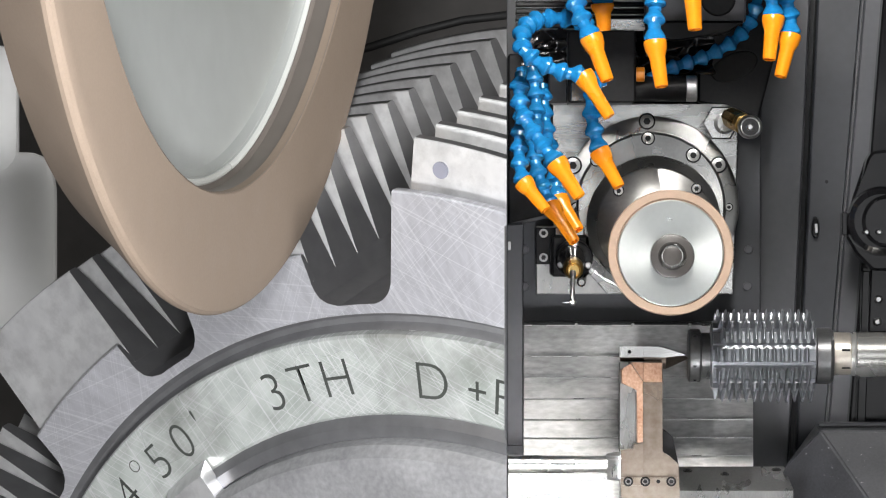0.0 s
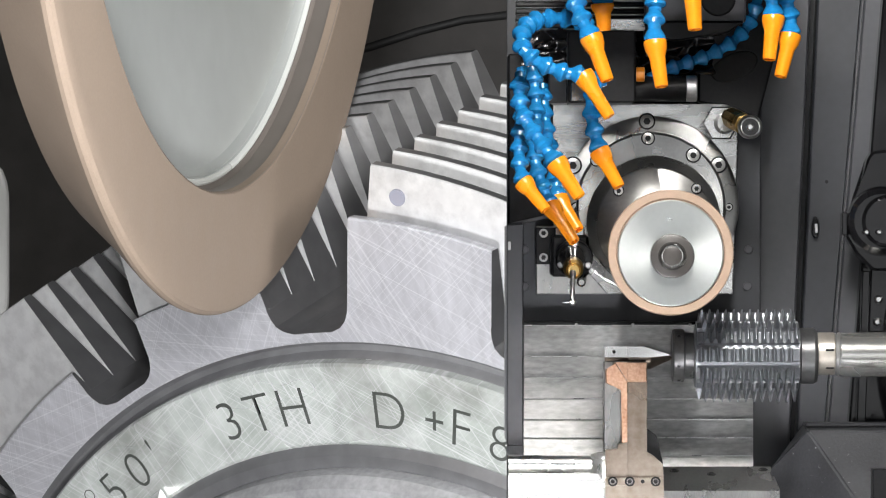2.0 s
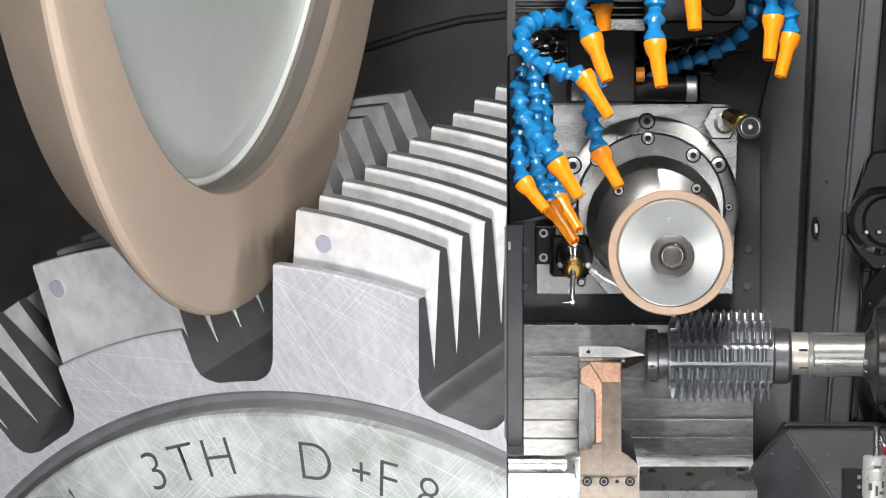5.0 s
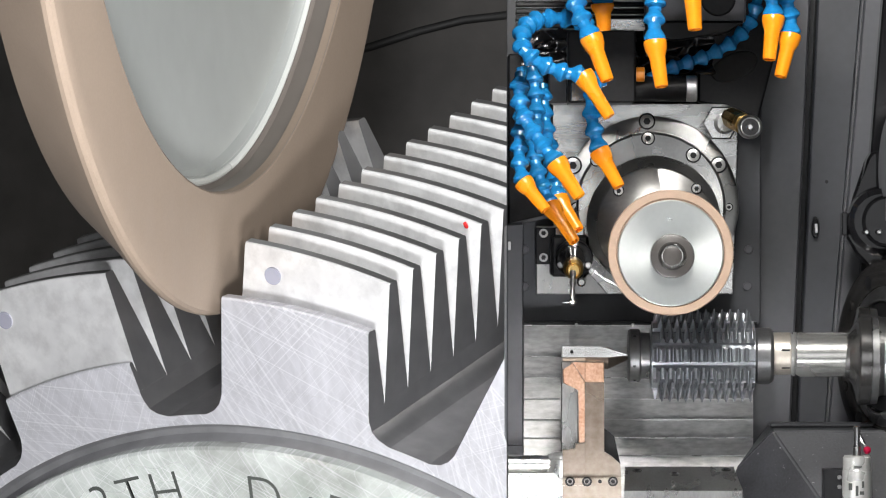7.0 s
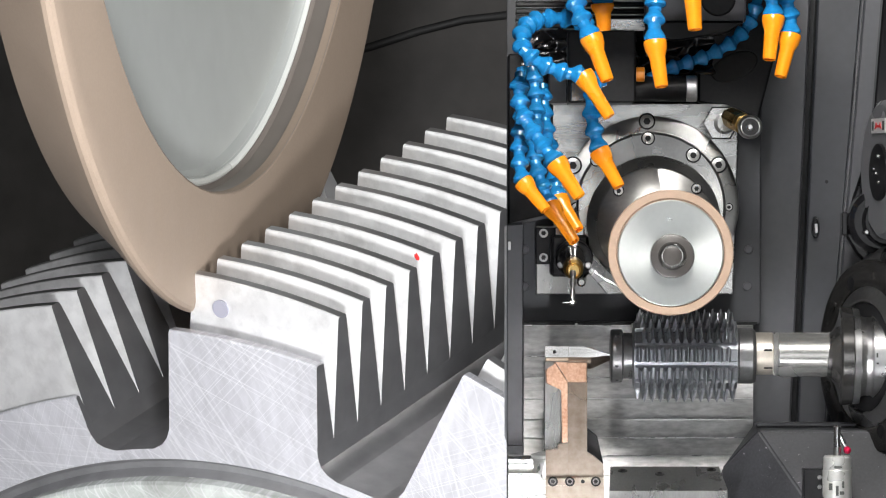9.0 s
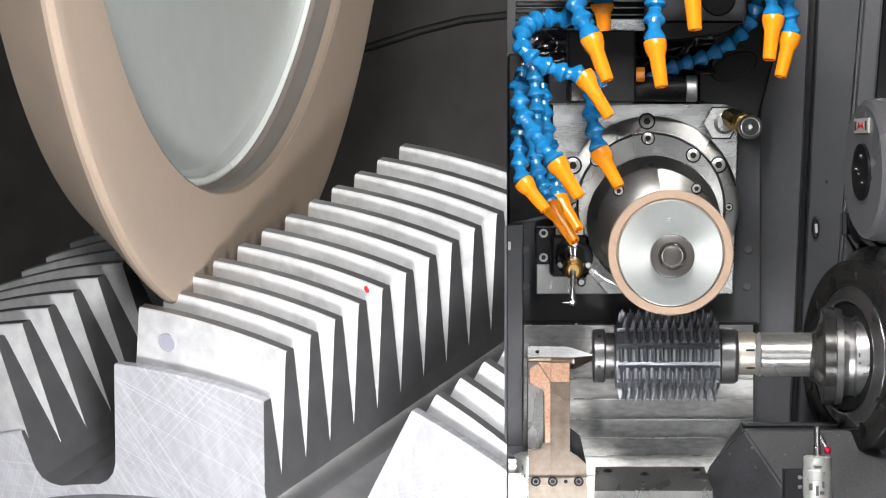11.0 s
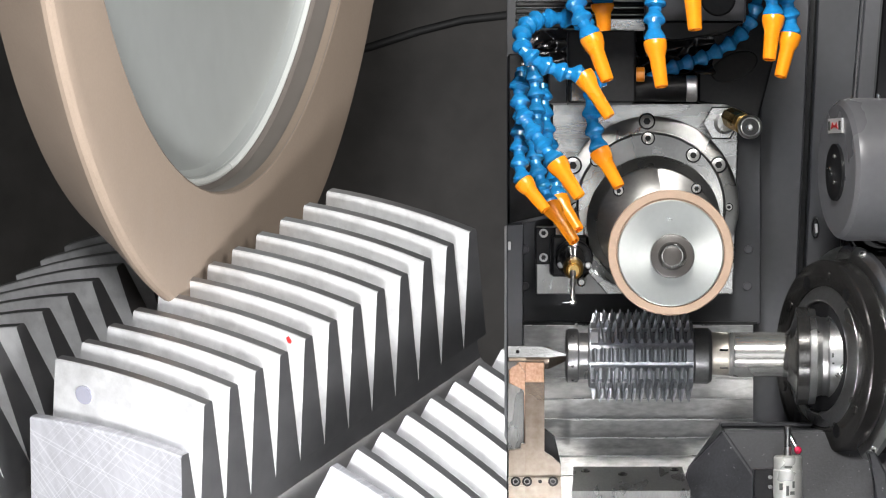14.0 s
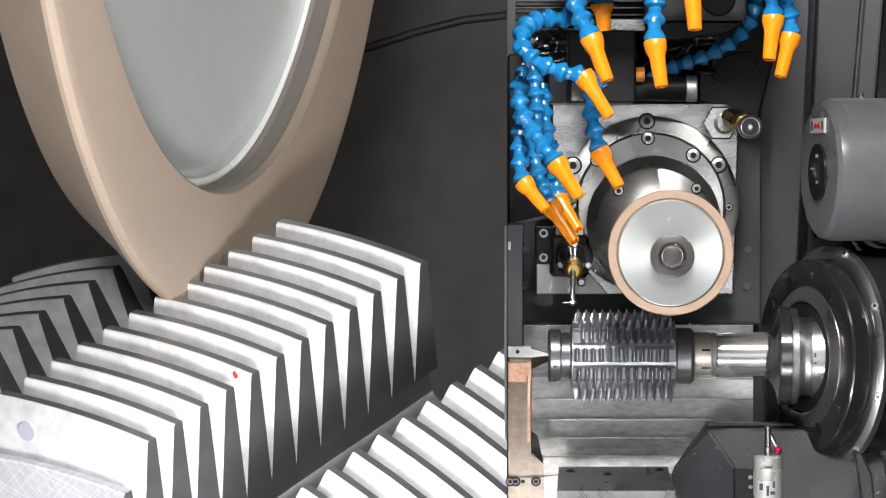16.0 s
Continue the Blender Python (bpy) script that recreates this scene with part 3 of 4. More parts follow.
def arbor():
    t = thing("work_arbor", at(1400, 680), "steel work arbor with lock nut, cream collar and tapered flange", "arbor")
    lock = part("lock_nut", spin(1232, 630, 0, [(1217, 40), (1218, 45), (1221, 47.5), (1237, 47.5), (1239, 45.5), (1240, 41), (1255, 41), (1257, 40)]), NUT_STEEL, t, "worn grey lock nut")
    for dv in (-34, 18, 42):
        d = -un(math.sqrt(max(47.5 ** 2 - dv ** 2, 1)))
        part("hole", facing([(1230, 630 + dv, d - 0.0004, 3.0), (1230, 630 + dv, d + 0.004, 3.0)], 12), BLACK, lock)
    part("neck", spin(1257, 630, 0, [(1256, 37), (1268, 37)]), STEEL, t)
    part("back_collar", spin(1440, 630, 0, [(1441, 47), (1445, 49.5), (1468, 49.5), (1474, 45)]), NUT_STEEL, t)
    cn = part("collar_nut", spin(1475, 626, 0, [(1474, 36), (1475, 37.5), (1503, 37.5), (1505, 36)]), CREAM, t, "cream plated slotted nut")
    for dv in (-6, 25):
        d = -un(math.sqrt(37.5 ** 2 - dv ** 2))
        part("slot", slab(1490, 626 + dv - 2, 1505, 626 + dv + 2, d - 0.0006, d + 0.004, 0), BLACK, cn)
    part("ring", spin(1505, 627, 0, [(1505, 35), (1506, 37), (1511, 39), (1515, 38)]), TURNED, t)
    part("sleeve", spin(1515, 628, 0, [(1513, 38.5), (1515, 39.5), (1604, 39.5)]), POLISHED, t, "bright ground sleeve")
    part("taper_flange", spin(1604, 630, 0, [(1600, 39), (1608, 42), (1615, 52), (1620, 68), (1622, 84), (1625, 87), (1644, 87), (1645, 84)]), DARK_STEEL, t, "dark tapered flange")
    part("tool_flange", spin(1645, 631, 0, [(1644, 83), (1646, 85), (1657, 84), (1659, 72), (1668, 69), (1676, 72), (1680, 78), (1702, 78), (1704, 76)]), STEEL, t, "bright grooved tool flange with engraved lettering")
    for k in range(5):
        part("marking", slab(1690, 625 + k * 12, 1693 + (k % 2), 633 + k * 12, -math.sqrt(max(un(78) ** 2 - un(4 + 12 * k) ** 2, 0)) - 0.0006, -un(40), 0), INK, t)
    return t


def chuck():
    t = thing("work_chuck", at(1760, 806), "dark steel work spindle chuck with bright bolted rings", "chuck")
    yaw = radians(26)
    ax = Vector((math.cos(yaw), math.sin(yaw), 0))
    near = Vector((math.sin(yaw), -math.cos(yaw), 0))
    o = at(1670, 632)

    def ring(name, prof, material, label=""):
        return part(name, turned(o, ax, [(un(a), un(r)) for a, r in prof], 112), material, t, label)

    def spot(a, r, deg):
        """A place on the chuck and the way out from its axis there."""
        out = near * math.sin(radians(deg)) + Vector((0, 0, math.cos(radians(deg))))
        return o + ax * un(a) + out * un(r), out
    ring("nose", [(-4, 60), (-4, 90), (-2, 96), (6, 97)], BLACK)
    ring("inner_ring", [(4, 96), (-6, 99), (-7, 102), (-6, 106), (2, 124), (5, 126)], STEEL, "bright bevelled inner ring")
    ring("dark_face", [(5, 124), (1, 127), (0, 130), (0, 164), (2, 170), (5, 172.5), (35, 173), (38, 170)], CHUCK_BLACK, "dark turned face plate")
    ring("shadow_groove", [(34, 160), (36, 168), (42, 168), (44, 160)], BLACK)
    ring("bolt_ring", [(41, 165), (41, 186), (43, 190), (49, 196.5), (60, 197), (62, 194)], STEEL, "bright bolted ring")
    ring("back_body", [(60, 172), (62, 186), (80, 188), (300, 188)], CHUCK_BLACK)
    for deg in (20, 62, 110, 147, 190, 235, 280, 325):
        c, out = spot(46, 192.5, deg)
        way = (out - ax).normalized()
        b = part("bolt", turned(c, way, [(-0.004, un(7.5)), (0.0016, un(7.5)), (0.0026, un(5.8))], 20), TURNED, t)
        part("socket", turned(c, way, [(0.001, un(3.6)), (0.0032, un(3.6))], 6), BLACK, b)
    for deg in (8, 70, 128, 188, 248, 308):
        c, out = spot(0, 146, deg)
        part("face_bolt", turned(c, -ax, [(-0.002, un(9)), (0.001, un(9)), (0.0018, un(7))], 20), CHUCK_BLACK, t)
    for deg in (-22, 38, 158, 218):
        c, out = spot(0, 140, deg)
        part("face_recess", turned(c, -ax, [(-0.002, un(12)), (0.0004, un(12)), (0.0006, un(10.5))], 28), BLACK, t)
    return t


def headstock():
    t = thing("headstock_motor", at(1700, 430, -0.02), "grey enamelled round motor housing with black end cap", "motor housing")
    ax = Vector((math.cos(radians(13)), math.sin(radians(13)), 0))
    c = at(1694, 300, -0.02)
    r = un(126)
    part("housing", turned(c, ax, [(0, r * 0.9), (0.004, r * 0.97), (0.012, r), (0.5, r)], 96), HEAD_GREY, t)
    cap = part("end_cap", turned(c + Vector((0, 0, -un(5))) - ax * 0.0, ax, [(-0.004, un(44)), (-0.003, un(50)), (0.003, un(51))], 64), BLACK, t, "round black end cap")
    side = ax.cross(Vector((0, 0, 1)))
    for a, b in ((8, 28), (-12, 6), (10, -18), (-3, -3)):
        part("screw", turned(c + side * un(a * 1.5) + Vector((0, 0, un(b - 5))), ax, [(-0.006, un(2.2)), (-0.0055, un(3.5)), (0, un(3.5))], 12), STEEL, cap)
    bm = bmesh.new()
    bmesh.ops.create_cube(bm, size=2)
    for v in bm.verts:
        v.co = c + side * (v.co.x * un(42) + un(0)) + Vector((0, 0, un(77) + v.co.z * un(13))) + ax * (v.co.y * 0.001 - 0.001)
    plate = part("name_plate", bm, LABEL, t, "silver name plate with a red emblem", False)
    bm = bmesh.new()
    pts = [(-20, -6), (-12, 6), (-6, 1), (6, 1), (12, 6), (20, -6), (8, -3), (-8, -3)]
    vs = [bm.verts.new(c + side * un(x) + Vector((0, 0, un(77 + z))) + ax * -0.0026) for x, z in pts]
    ws = [bm.verts.new(v.co + ax * 0.001) for v in vs]
    bm.faces.new(vs)
    bm.faces.new(ws[::-1])
    for k in range(8):
        bm.faces.new((vs[k], ws[k], ws[(k + 1) % 8], vs[(k + 1) % 8]))
    part("emblem", bm, RED_PAINT, plate, "red arched emblem", False)
    for k in (-1, 1):
        bm = bmesh.new()
        bmesh.ops.create_cube(bm, size=2)
        for v in bm.verts:
            v.co = c + side * (k * un(31) + v.co.x * un(5)) + Vector((0, 0, un(77) + v.co.z * un(8))) + ax * (v.co.y * 0.0004 - 0.0022)
        part("lettering", bm, INK, plate, "dark lettering bar", False)
    part("pin", turned(c + ax * 0.045 + Vector((0, -0.0, r - 0.002)), (0, 0, 1), [(0, un(4)), (un(12), un(4)), (un(13), un(3))], 14), STEEL, t)
    return t


def tailstock():
    t = thing("tailstock", at(1150, 882, 0), "worn rust-stained steel tailstock with a pointed centre", "tailstock")
    part("centre", turned(at(1138, 634), AX, [(0, un(17)), (un(1), un(19)), (un(40), un(20)), (un(76), un(3.2)), (un(80), un(0.6))], 40), TAIL, t, "ground pointed centre")
    part("centre_flat", prism([(1138, 613), (1166, 613), (1213, 627), (1213, 630), (1176, 633), (1138, 633)], -0.014, 0.008, 0.0004), PLATE, t, "flat ground upper half of the centre")
    part("arm", prism([(1138, 641), (1173, 641), (1172, 800), (1186, 808), (1201, 822), (1202, 846), (1138, 846)], -0.045, 0.0, 0.0003), TAIL, t)
    part("chamfer_face", prism([(1138, 642), (1172, 642), (1172, 677), (1138, 677)], -0.0475, -0.045, 0.0006), RUSTY, t, "rust-stained bevel")
    part("gib", prism([(1172, 758), (1190, 772), (1201, 822), (1186, 808), (1172, 800)], -0.03, 0.0, 0.0005), BLACK, t, "black wedge")
    part("clamp_strip", slab(1138, 846, 1202, 860, -0.05, 0.0, 0.0002), TAIL, t)
    part("foot", slab(1138, 860, 1203, 900, -0.047, 0.0, 0.0002), TAIL, t)
    for u in (1142, 1188):
        bolt(t, u, 852.5, -0.05, 7, "", DARK_STEEL)
    part("dowel", facing([(1165, 852.5, -0.0515, 3.5), (1165, 852.5, -0.048, 3.5)], 14), BLACK, t)
    return t


def tail_web():
    """The rear half of the tailstock, which pushes into the front half."""
    t = thing("tailstock_web", at(1120, 882, 0), "rust-stained steel web of the tailstock", "tailstock web")
    part("top_face", prism([(1117, 641), (1139, 642), (1139, 676)], -0.0465, -0.044, 0.0), RUSTY, t, smooth=False)
    part("lower_body", prism([(1099, 797), (1120, 795), (1122, 786), (1139, 784), (1139, 845.5), (1099, 845.5)], -0.0448, -0.001, 0.0001), TAIL, t)
    part("side_web", prism([(1099, 655), (1104, 653), (1112, 648), (1116, 641), (1139, 677), (1139, 783), (1127, 785), (1128, 690), (1100, 679)], -0.044, -0.005, 0.0008), RUSTY, t, "rust-stained web")
    part("back_plate", slab(1096, 640, 1139, 800, -0.02, -0.001), RAIL_STEEL, t)
    part("strip_end", slab(1099, 846.2, 1139, 859.8, -0.0498, -0.001, 0.0001), TAIL, t)
    part("foot_end", slab(1099, 860.2, 1139, 900, -0.0468, -0.001, 0.0001), TAIL, t)
    bolt(t, 1112, 852.5, -0.0495, 7, "", DARK_STEEL)
    part("sleeve", turned(at(1097, 631), AX, [(0, un(16.5)), (un(1), un(17.6)), (un(43), un(17.6))], 40), TAIL, t)
    part("sleeve_flat", slab(1097, 613, 1138.5, 633, -0.0138, 0.007, 0.0002), PLATE, t)
    part("sleeve_hole", facing([(1114, 623, -0.0142, 3.2), (1114, 623, -0.01, 3.2)], 14), BLACK, t)
    return t


def guide_roller():
    t = thing("guide_roller", at(1099, 852, -0.02), "wide bright steel guide roller at the end of the rod", "roller")
    part("roller", turned(at(1099, 850, -0.02), (0, 0, 1), [(0, un(22)), (un(3), un(26)), (un(8), un(28)), (un(36), un(28)), (un(38), un(26.5)), (un(41), un(27)), (un(44), un(27)), (un(47), un(24))], 48), TURNED, t)
    part("cap", turned(at(1099, 804, -0.02), (0, 0, 1), [(0, un(18)), (un(2), un(18)), (un(4), un(15))], 36), TURNED, t)
    return t


def rail():
    t = thing("table_rail", at(1300, 882, -0.02), "bright ground steel table rail with sunk screws", "rail")
    bm = bmesh.new()
    prof = [(826, 0.05), (829, 0.046), (866, -0.02), (869, -0.026), (905, -0.028), (905, 0.05)]
    a = [bm.verts.new(at(1195, v, d)) for v, d in prof]
    b = [bm.verts.new(at(1388 if d > 0.03 else 1404, v, d)) for v, d in prof]
    bm.faces.new(a)
    bm.faces.new(b[::-1])
    for k in range(len(prof)):
        bm.faces.new((a[k], b[k], b[(k + 1) % len(prof)], a[(k + 1) % len(prof)]))
    part("bar", bm, RAIL_STEEL, t)
    for u, v in ((1217, 834), (1283, 840), (1374, 832)):
        d = 0.046 - 0.066 * (v - 829) / 37
        way = Vector((0, 0.31, -0.95)).normalized()
        c = at(u, v, d)
        sc = part("screw", rings([(c - way * 0.0012, way, un(6)), (c - way * 0.0006, way, un(8.5)), (c + way * 0.003, way, un(8.5))], 20), DARK_STEEL, t)
        part("socket", rings([(c - way * 0.0018, way, un(4.5)), (c, way, un(4.5))], 6), BLACK, sc)
    return t


def casting():
    t = thing("table_casting", at(1500, 900, 0), "dark grey painted cast table with chipped edges", "casting")
    bm = bmesh.new()
    pts = {"a": (1446, 748, 0.06), "b": (1900, 748, 0.06), "c": (1385, 832, 0.03), "d": (1452, 762, 0.0), "e": (1900, 764, -0.01), "f": (1400, 960, -0.04), "g": (1590, 960, -0.08), "h": (1900, 960, -0.09),
           "i": (1385, 960, 0.06), "j": (1900, 960, 0.06)}
    v = {k: bm.verts.new(at(*p)) for k, p in pts.items()}
    for f in ("abed", "adc", "cdgf", "degh"[0] + "eh" + "g", "cfi", "aci", "abji", "beh" + "j", "fghji"):
        bm.faces.new([v[k] for k in f])
    bmesh.ops.bevel(bm, geom=list(bm.edges), offset=0.002, segments=2, affect="EDGES")
    part("body", bm, CAST, t)
    # ribs that carry the chuck side
    for u in (1712, 1762):
        part("rib", prism([(u, 800), (u + 14, 800), (u + 34, 840), (u + 44, 958), (u + 22, 958), (u + 16, 850)], -0.115, -0.08, 0.002), CAST, t)
    part("ledge", slab(1448, 748.5, 1900, 757, 0.02, 0.058, 0.0015), CAST, t)
    return t


def probe():
    t = thing("touch_probe", at(1635, 900, -0.1), "satin nickel touch probe with a small ruby ball", "touch probe")
    d = -0.1
    part("body", turned(at(1636, 905, d), (0, 0, 1), [(0, un(26, d)), (un(72, d), un(26, d)), (un(74, d), un(25, d)), (un(77, d), un(25, d)), (un(95, d), un(25, d)), (un(99, d), un(22, d)), (un(98, d), un(15, d))], 48), BODY_WHITE, t)
    part("window", slab(1631, 825, 1645, 829, d - un(26, d) - 0.0003, d, 0), INK, t)
    for u, v, w, h in ((1622, 856, 6, 12), (1634, 860, 5, 18), (1645, 852, 4, 12), (1641, 870, 8, 6)):
        part("marking", slab(u, v, u + w, v + h, d - un(25.6, d) - 0.0004, d, 0), INK, t)
    part("stem", turned(at(1636, 812, d), (0, 0, 1), [(0, un(7, d)), (un(45, d), un(6, d)), (un(56, d), un(7, d)), (un(58, d), un(5, d))], 24), STEEL, t)
    a, b = at(1637, 762, d), at(1652, 793, d)
    part("stylus", turned(a, b - a, [(0, un(3, d)), ((b - a).length * 0.6, un(4, d)), ((b - a).length, un(1.5, d))], 16), STEEL, t)
    bm = bmesh.new()
    bmesh.ops.create_uvsphere(bm, u_segments=20, v_segments=12, radius=un(7, d))
    bmesh.ops.translate(bm, verts=bm.verts, vec=at(1654, 797, d))
    part("ball", bm, RED, t, "ruby ball")
    foot = part("bracket", slab(1577, 831, 1612, 905, d, d + 0.03), BLACK, t, "black bracket")
    for v in (845, 862):
        part("screw", facing([(1605, v, d - 0.003, 4), (1605, v, d, 5)], 18), DARK_STEEL, foot)
    return t


HOB_SMALL, ARBOR, CHUCK, HEAD, TAILSTOCK, RAIL, CASTING, PROBE, WEB, ROLLER = small_hob(), arbor(), chuck(), headstock(), tailstock(), rail(), casting(), probe(), tail_web(), guide_roller()


def rod_segments():
    """Guide rod and slide plate of the table, each in three lengths that push into one another."""
    made = []
    for i in range(3):
        u0 = 899 + 58 * i
        rod = part("guide_rod", turned(at(u0, 822, -0.02), AX, [(0, un(15.5 - i)), (un(1), un(16.5 - i)), (un(59), un(16.5 - i)), (un(60), un(15.5 - i))], 40), STEEL, None)
        tagged(rod, "bright ground steel guide rod length behind the tailstock", "guide rod", "guide rod lengths")
        plate = part("slide_plate", slab(u0, 838 + i * 0.3, u0 + 59.5, 900, -0.035 + 0.0003 * i, -0.005 - 0.001 * i, 0), PLATE, None)
        tagged(plate, "bright milled steel slide plate below the guide rod", "slide plate", "slide plate lengths")
        made += [(rod, u0), (plate, u0)]
    return made


RODS = rod_segments()


# ---- coolant hoses ----
def smooth_path(pts, n):
    out = []
    P = [Vector(p) for p in pts]
    P = [2 * P[0] - P[1]] + P + [2 * P[-1] - P[-2]]
    for i in range(1, len(P) - 2):
        for k in range(12):
            s = k / 12
            a, b, c, d = P[i - 1], P[i], P[i + 1], P[i + 2]
            out.append(0.5 * ((2 * b) + (c - a) * s + (2 * a - 5 * b + 4 * c - d) * s * s + (3 * b - a - 3 * c + d) * s ** 3))
    out.append(P[-2])
    ls = [0]
    for a, b in zip(out, out[1:]):
        ls.append(ls[-1] + (b - a).length)
    res = []
    for k in range(n + 1):
        t = ls[-1] * k / n
        j = max(i for i in range(len(ls)) if ls[i] <= t + 1e-9)
        j = min(j, len(out) - 2)
        s = (t - ls[j]) / max(ls[j + 1] - ls[j], 1e-9)
        res.append(out[j].lerp(out[j + 1], s))
    return res


def coolant_hose(pts, nozzle=None, r=13.0, link=29.0, label="blue jointed coolant hose with an orange nozzle"):
    """pts: rows of (u, v, d) from the root on; nozzle: (u, v, d) of its mouth."""
    W = [at(*p) for p in pts]
    end = W[-1]
    t = thing("coolant_hose", W[0], label, "coolant hose", "coolant hoses")
    length = sum((b - a).length for a, b in zip(W, W[1:]))
    R = un(r * 1.12)
    n = max(1, round(length / un(link)))
    path = smooth_path(W, n) if len(W) > 1 else W
    for a, b in zip(path, path[1:]):
        L = (b - a).length
        part("link", turned(a, b - a, [(-0.06 * L, R * 0.45), (0.0, R * 0.62), (0.3 * L, R * 0.6), (0.62 * L, R * 0.92), (0.7 * L, R * 1.0), (0.86 * L, R * 1.02), (0.95 * L, R * 0.86), (1.0 * L, R * 0.7), (1.12 * L, R * 0.52)], 20), BLUE, t)
    if nozzle:
        m = at(*nozzle)
        way = m - end
        L = way.length
        part("nozzle", turned(end, way, [(-0.05 * L, R * 0.6), (-0.02 * L, R * 1.04), (0.06 * L, R * 1.08), (0.2 * L, R * 0.98), (0.34 * L, R * 0.74), (0.97 * L, R * 0.62), (L, R * 0.58), (L, R * 0.4), (0.9 * L, R * 0.36)], 24), ORANGE, t, "orange plastic nozzle")
    return t


coolant_hose([(1046, 44, -0.10), (1012, 34, -0.11), (962, 33, -0.12), (934, 44, -0.14), (922, 68, -0.16), (929, 96, -0.17), (958, 112, -0.17), (992, 128, -0.17), (1032, 133, -0.17)], (1079, 207, -0.18), 15.5)
coolant_hose([(1008, -40, -0.14), (1018, 2, -0.15), (1030, 35, -0.16), (1046, 66, -0.16)], (1075, 143, -0.17), 17)
coolant_hose([(1162, -50, -0.15), (1160, 0, -0.15), (1158, 40, -0.16), (1159, 74, -0.16)], (1171, 154, -0.17), 17)
coolant_hose([(1220, -70, -0.15), (1224, -30, -0.15)], (1230, 53, -0.16), 18)
coolant_hose([(1067, -60, -0.10), (1067, -20, -0.10), (1066, 8, -0.10)], (1069, 55, -0.10), 17)
coolant_hose([(1362, -60, -0.13), (1366, 0, -0.13), (1369, 30, -0.13)], (1361, 106, -0.14), 16.5)
coolant_hose([(1380, -50, -0.12), (1392, 0, -0.12), (1399, 30, -0.12), (1399, 62, -0.12)], (1381, 136, -0.13), 16)
coolant_hose([(1066, 120, -0.09), (1046, 182, -0.1), (1050, 222, -0.1), (1061, 268, -0.11)], (1096, 331, -0.12), 15.5)
coolant_hose([(922, 130, -0.12), (919, 178, -0.13), (930, 212, -0.14), (954, 248, -0.15), (985, 288, -0.16)], (1026, 349, -0.17), 16)
coolant_hose([(921, 215, -0.11), (919, 250, -0.12), (919, 290, -0.13), (926, 322, -0.14)], (966, 372, -0.15), 14.5)
coolant_hose([(942, 120, -0.05), (950, 190, -0.06), (945, 250, -0.07), (950, 300, -0.08), (974, 364, -0.09)], (1017, 428, -0.11), 14.5)
coolant_hose([(960, 150, -0.03), (965, 220, -0.04), (978, 290, -0.05), (988, 352, -0.06)], (1024, 407, -0.08), 15)
coolant_hose([(923, 120, -0.02), (928, 165, -0.02), (921, 215, -0.02)], None, 14, label="blue jointed coolant hose in shadow")
coolant_hose([(1148, 138, 0.02), (1190, 120, 0.02), (1255, 98, 0.03), (1300, 72, 0.03), (1330, 36, 0.04), (1345, -20, 0.04)], None, 13, label="long blue jointed coolant hose in shadow")


# ---- head above the spindle ----
def bellows():
    t = thing("bellows", at(1025, 40, 0.06), "black pleated bellows with bright edge strips", "bellows")
    for i in range(9):
        v = -58 + 12.5 * i
        part("pleat", slab(913, v, 1141, v + 7, 0.05, 0.09, 0.001), RUBBER, t)
        part("edge_strip", slab(913, v + 8.5, 1141, v + 10.2, 0.056, 0.08, 0.0002), STEEL, t)
    return t


def spindle_head():
    t = thing("spindle_head", at(1100, 183, 0.05), "black spindle head with dark motor and grey cover", "spindle head")
    part("body", slab(1005, 54, 1125, 182, -0.01, 0.09, 0.002), BLACK, t)
    part("side_frame", slab(972, 118, 1004, 183, 0.03, 0.1, 0.001), GREY_LIGHT, t)
    part("cable_box", slab(1010, 145, 1050, 180, -0.016, 0.0, 0.001), DARK_STEEL, t)
    part("bracket", slab(1062, 33, 1142, 54, -0.01, 0.03, 0.001), PLATE, t, "small bright bracket")
    part("motor", turned(at(1122, 157, 0.02), AX, [(0, un(20)), (un(2), un(23)), (un(92), un(23))], 40), BLACK, t)
    part("motor_end", turned(at(1214, 157, 0.02), AX, [(0, un(22.6)), (un(1), un(23.4)), (un(18), un(23.4)), (un(20), un(20))], 40), STEEL, t)
    part("fitting", turned(at(1126, 132, 0.0), AX, [(0, un(13)), (un(14), un(13)), (un(15), un(10))], 24), ORANGE, t)
    part("cover", prism([(1141, -60), (1322, -60), (1320, 40), (1141, 40)], 0.03, 0.09, 0.002), HEAD_GREY, t)
    part("cover_hole", facing([(1271, -2, 0.027, 28), (1271, -2, 0.029, 31), (1271, -2, 0.04, 31)], 48), BLACK, t, "round black opening")
    part("cover_lip", prism([(1141, 38), (1318, 38), (1290, 58), (1200, 72), (1141, 66)], 0.02, 0.07, 0.002), BLACK, t)
    return t


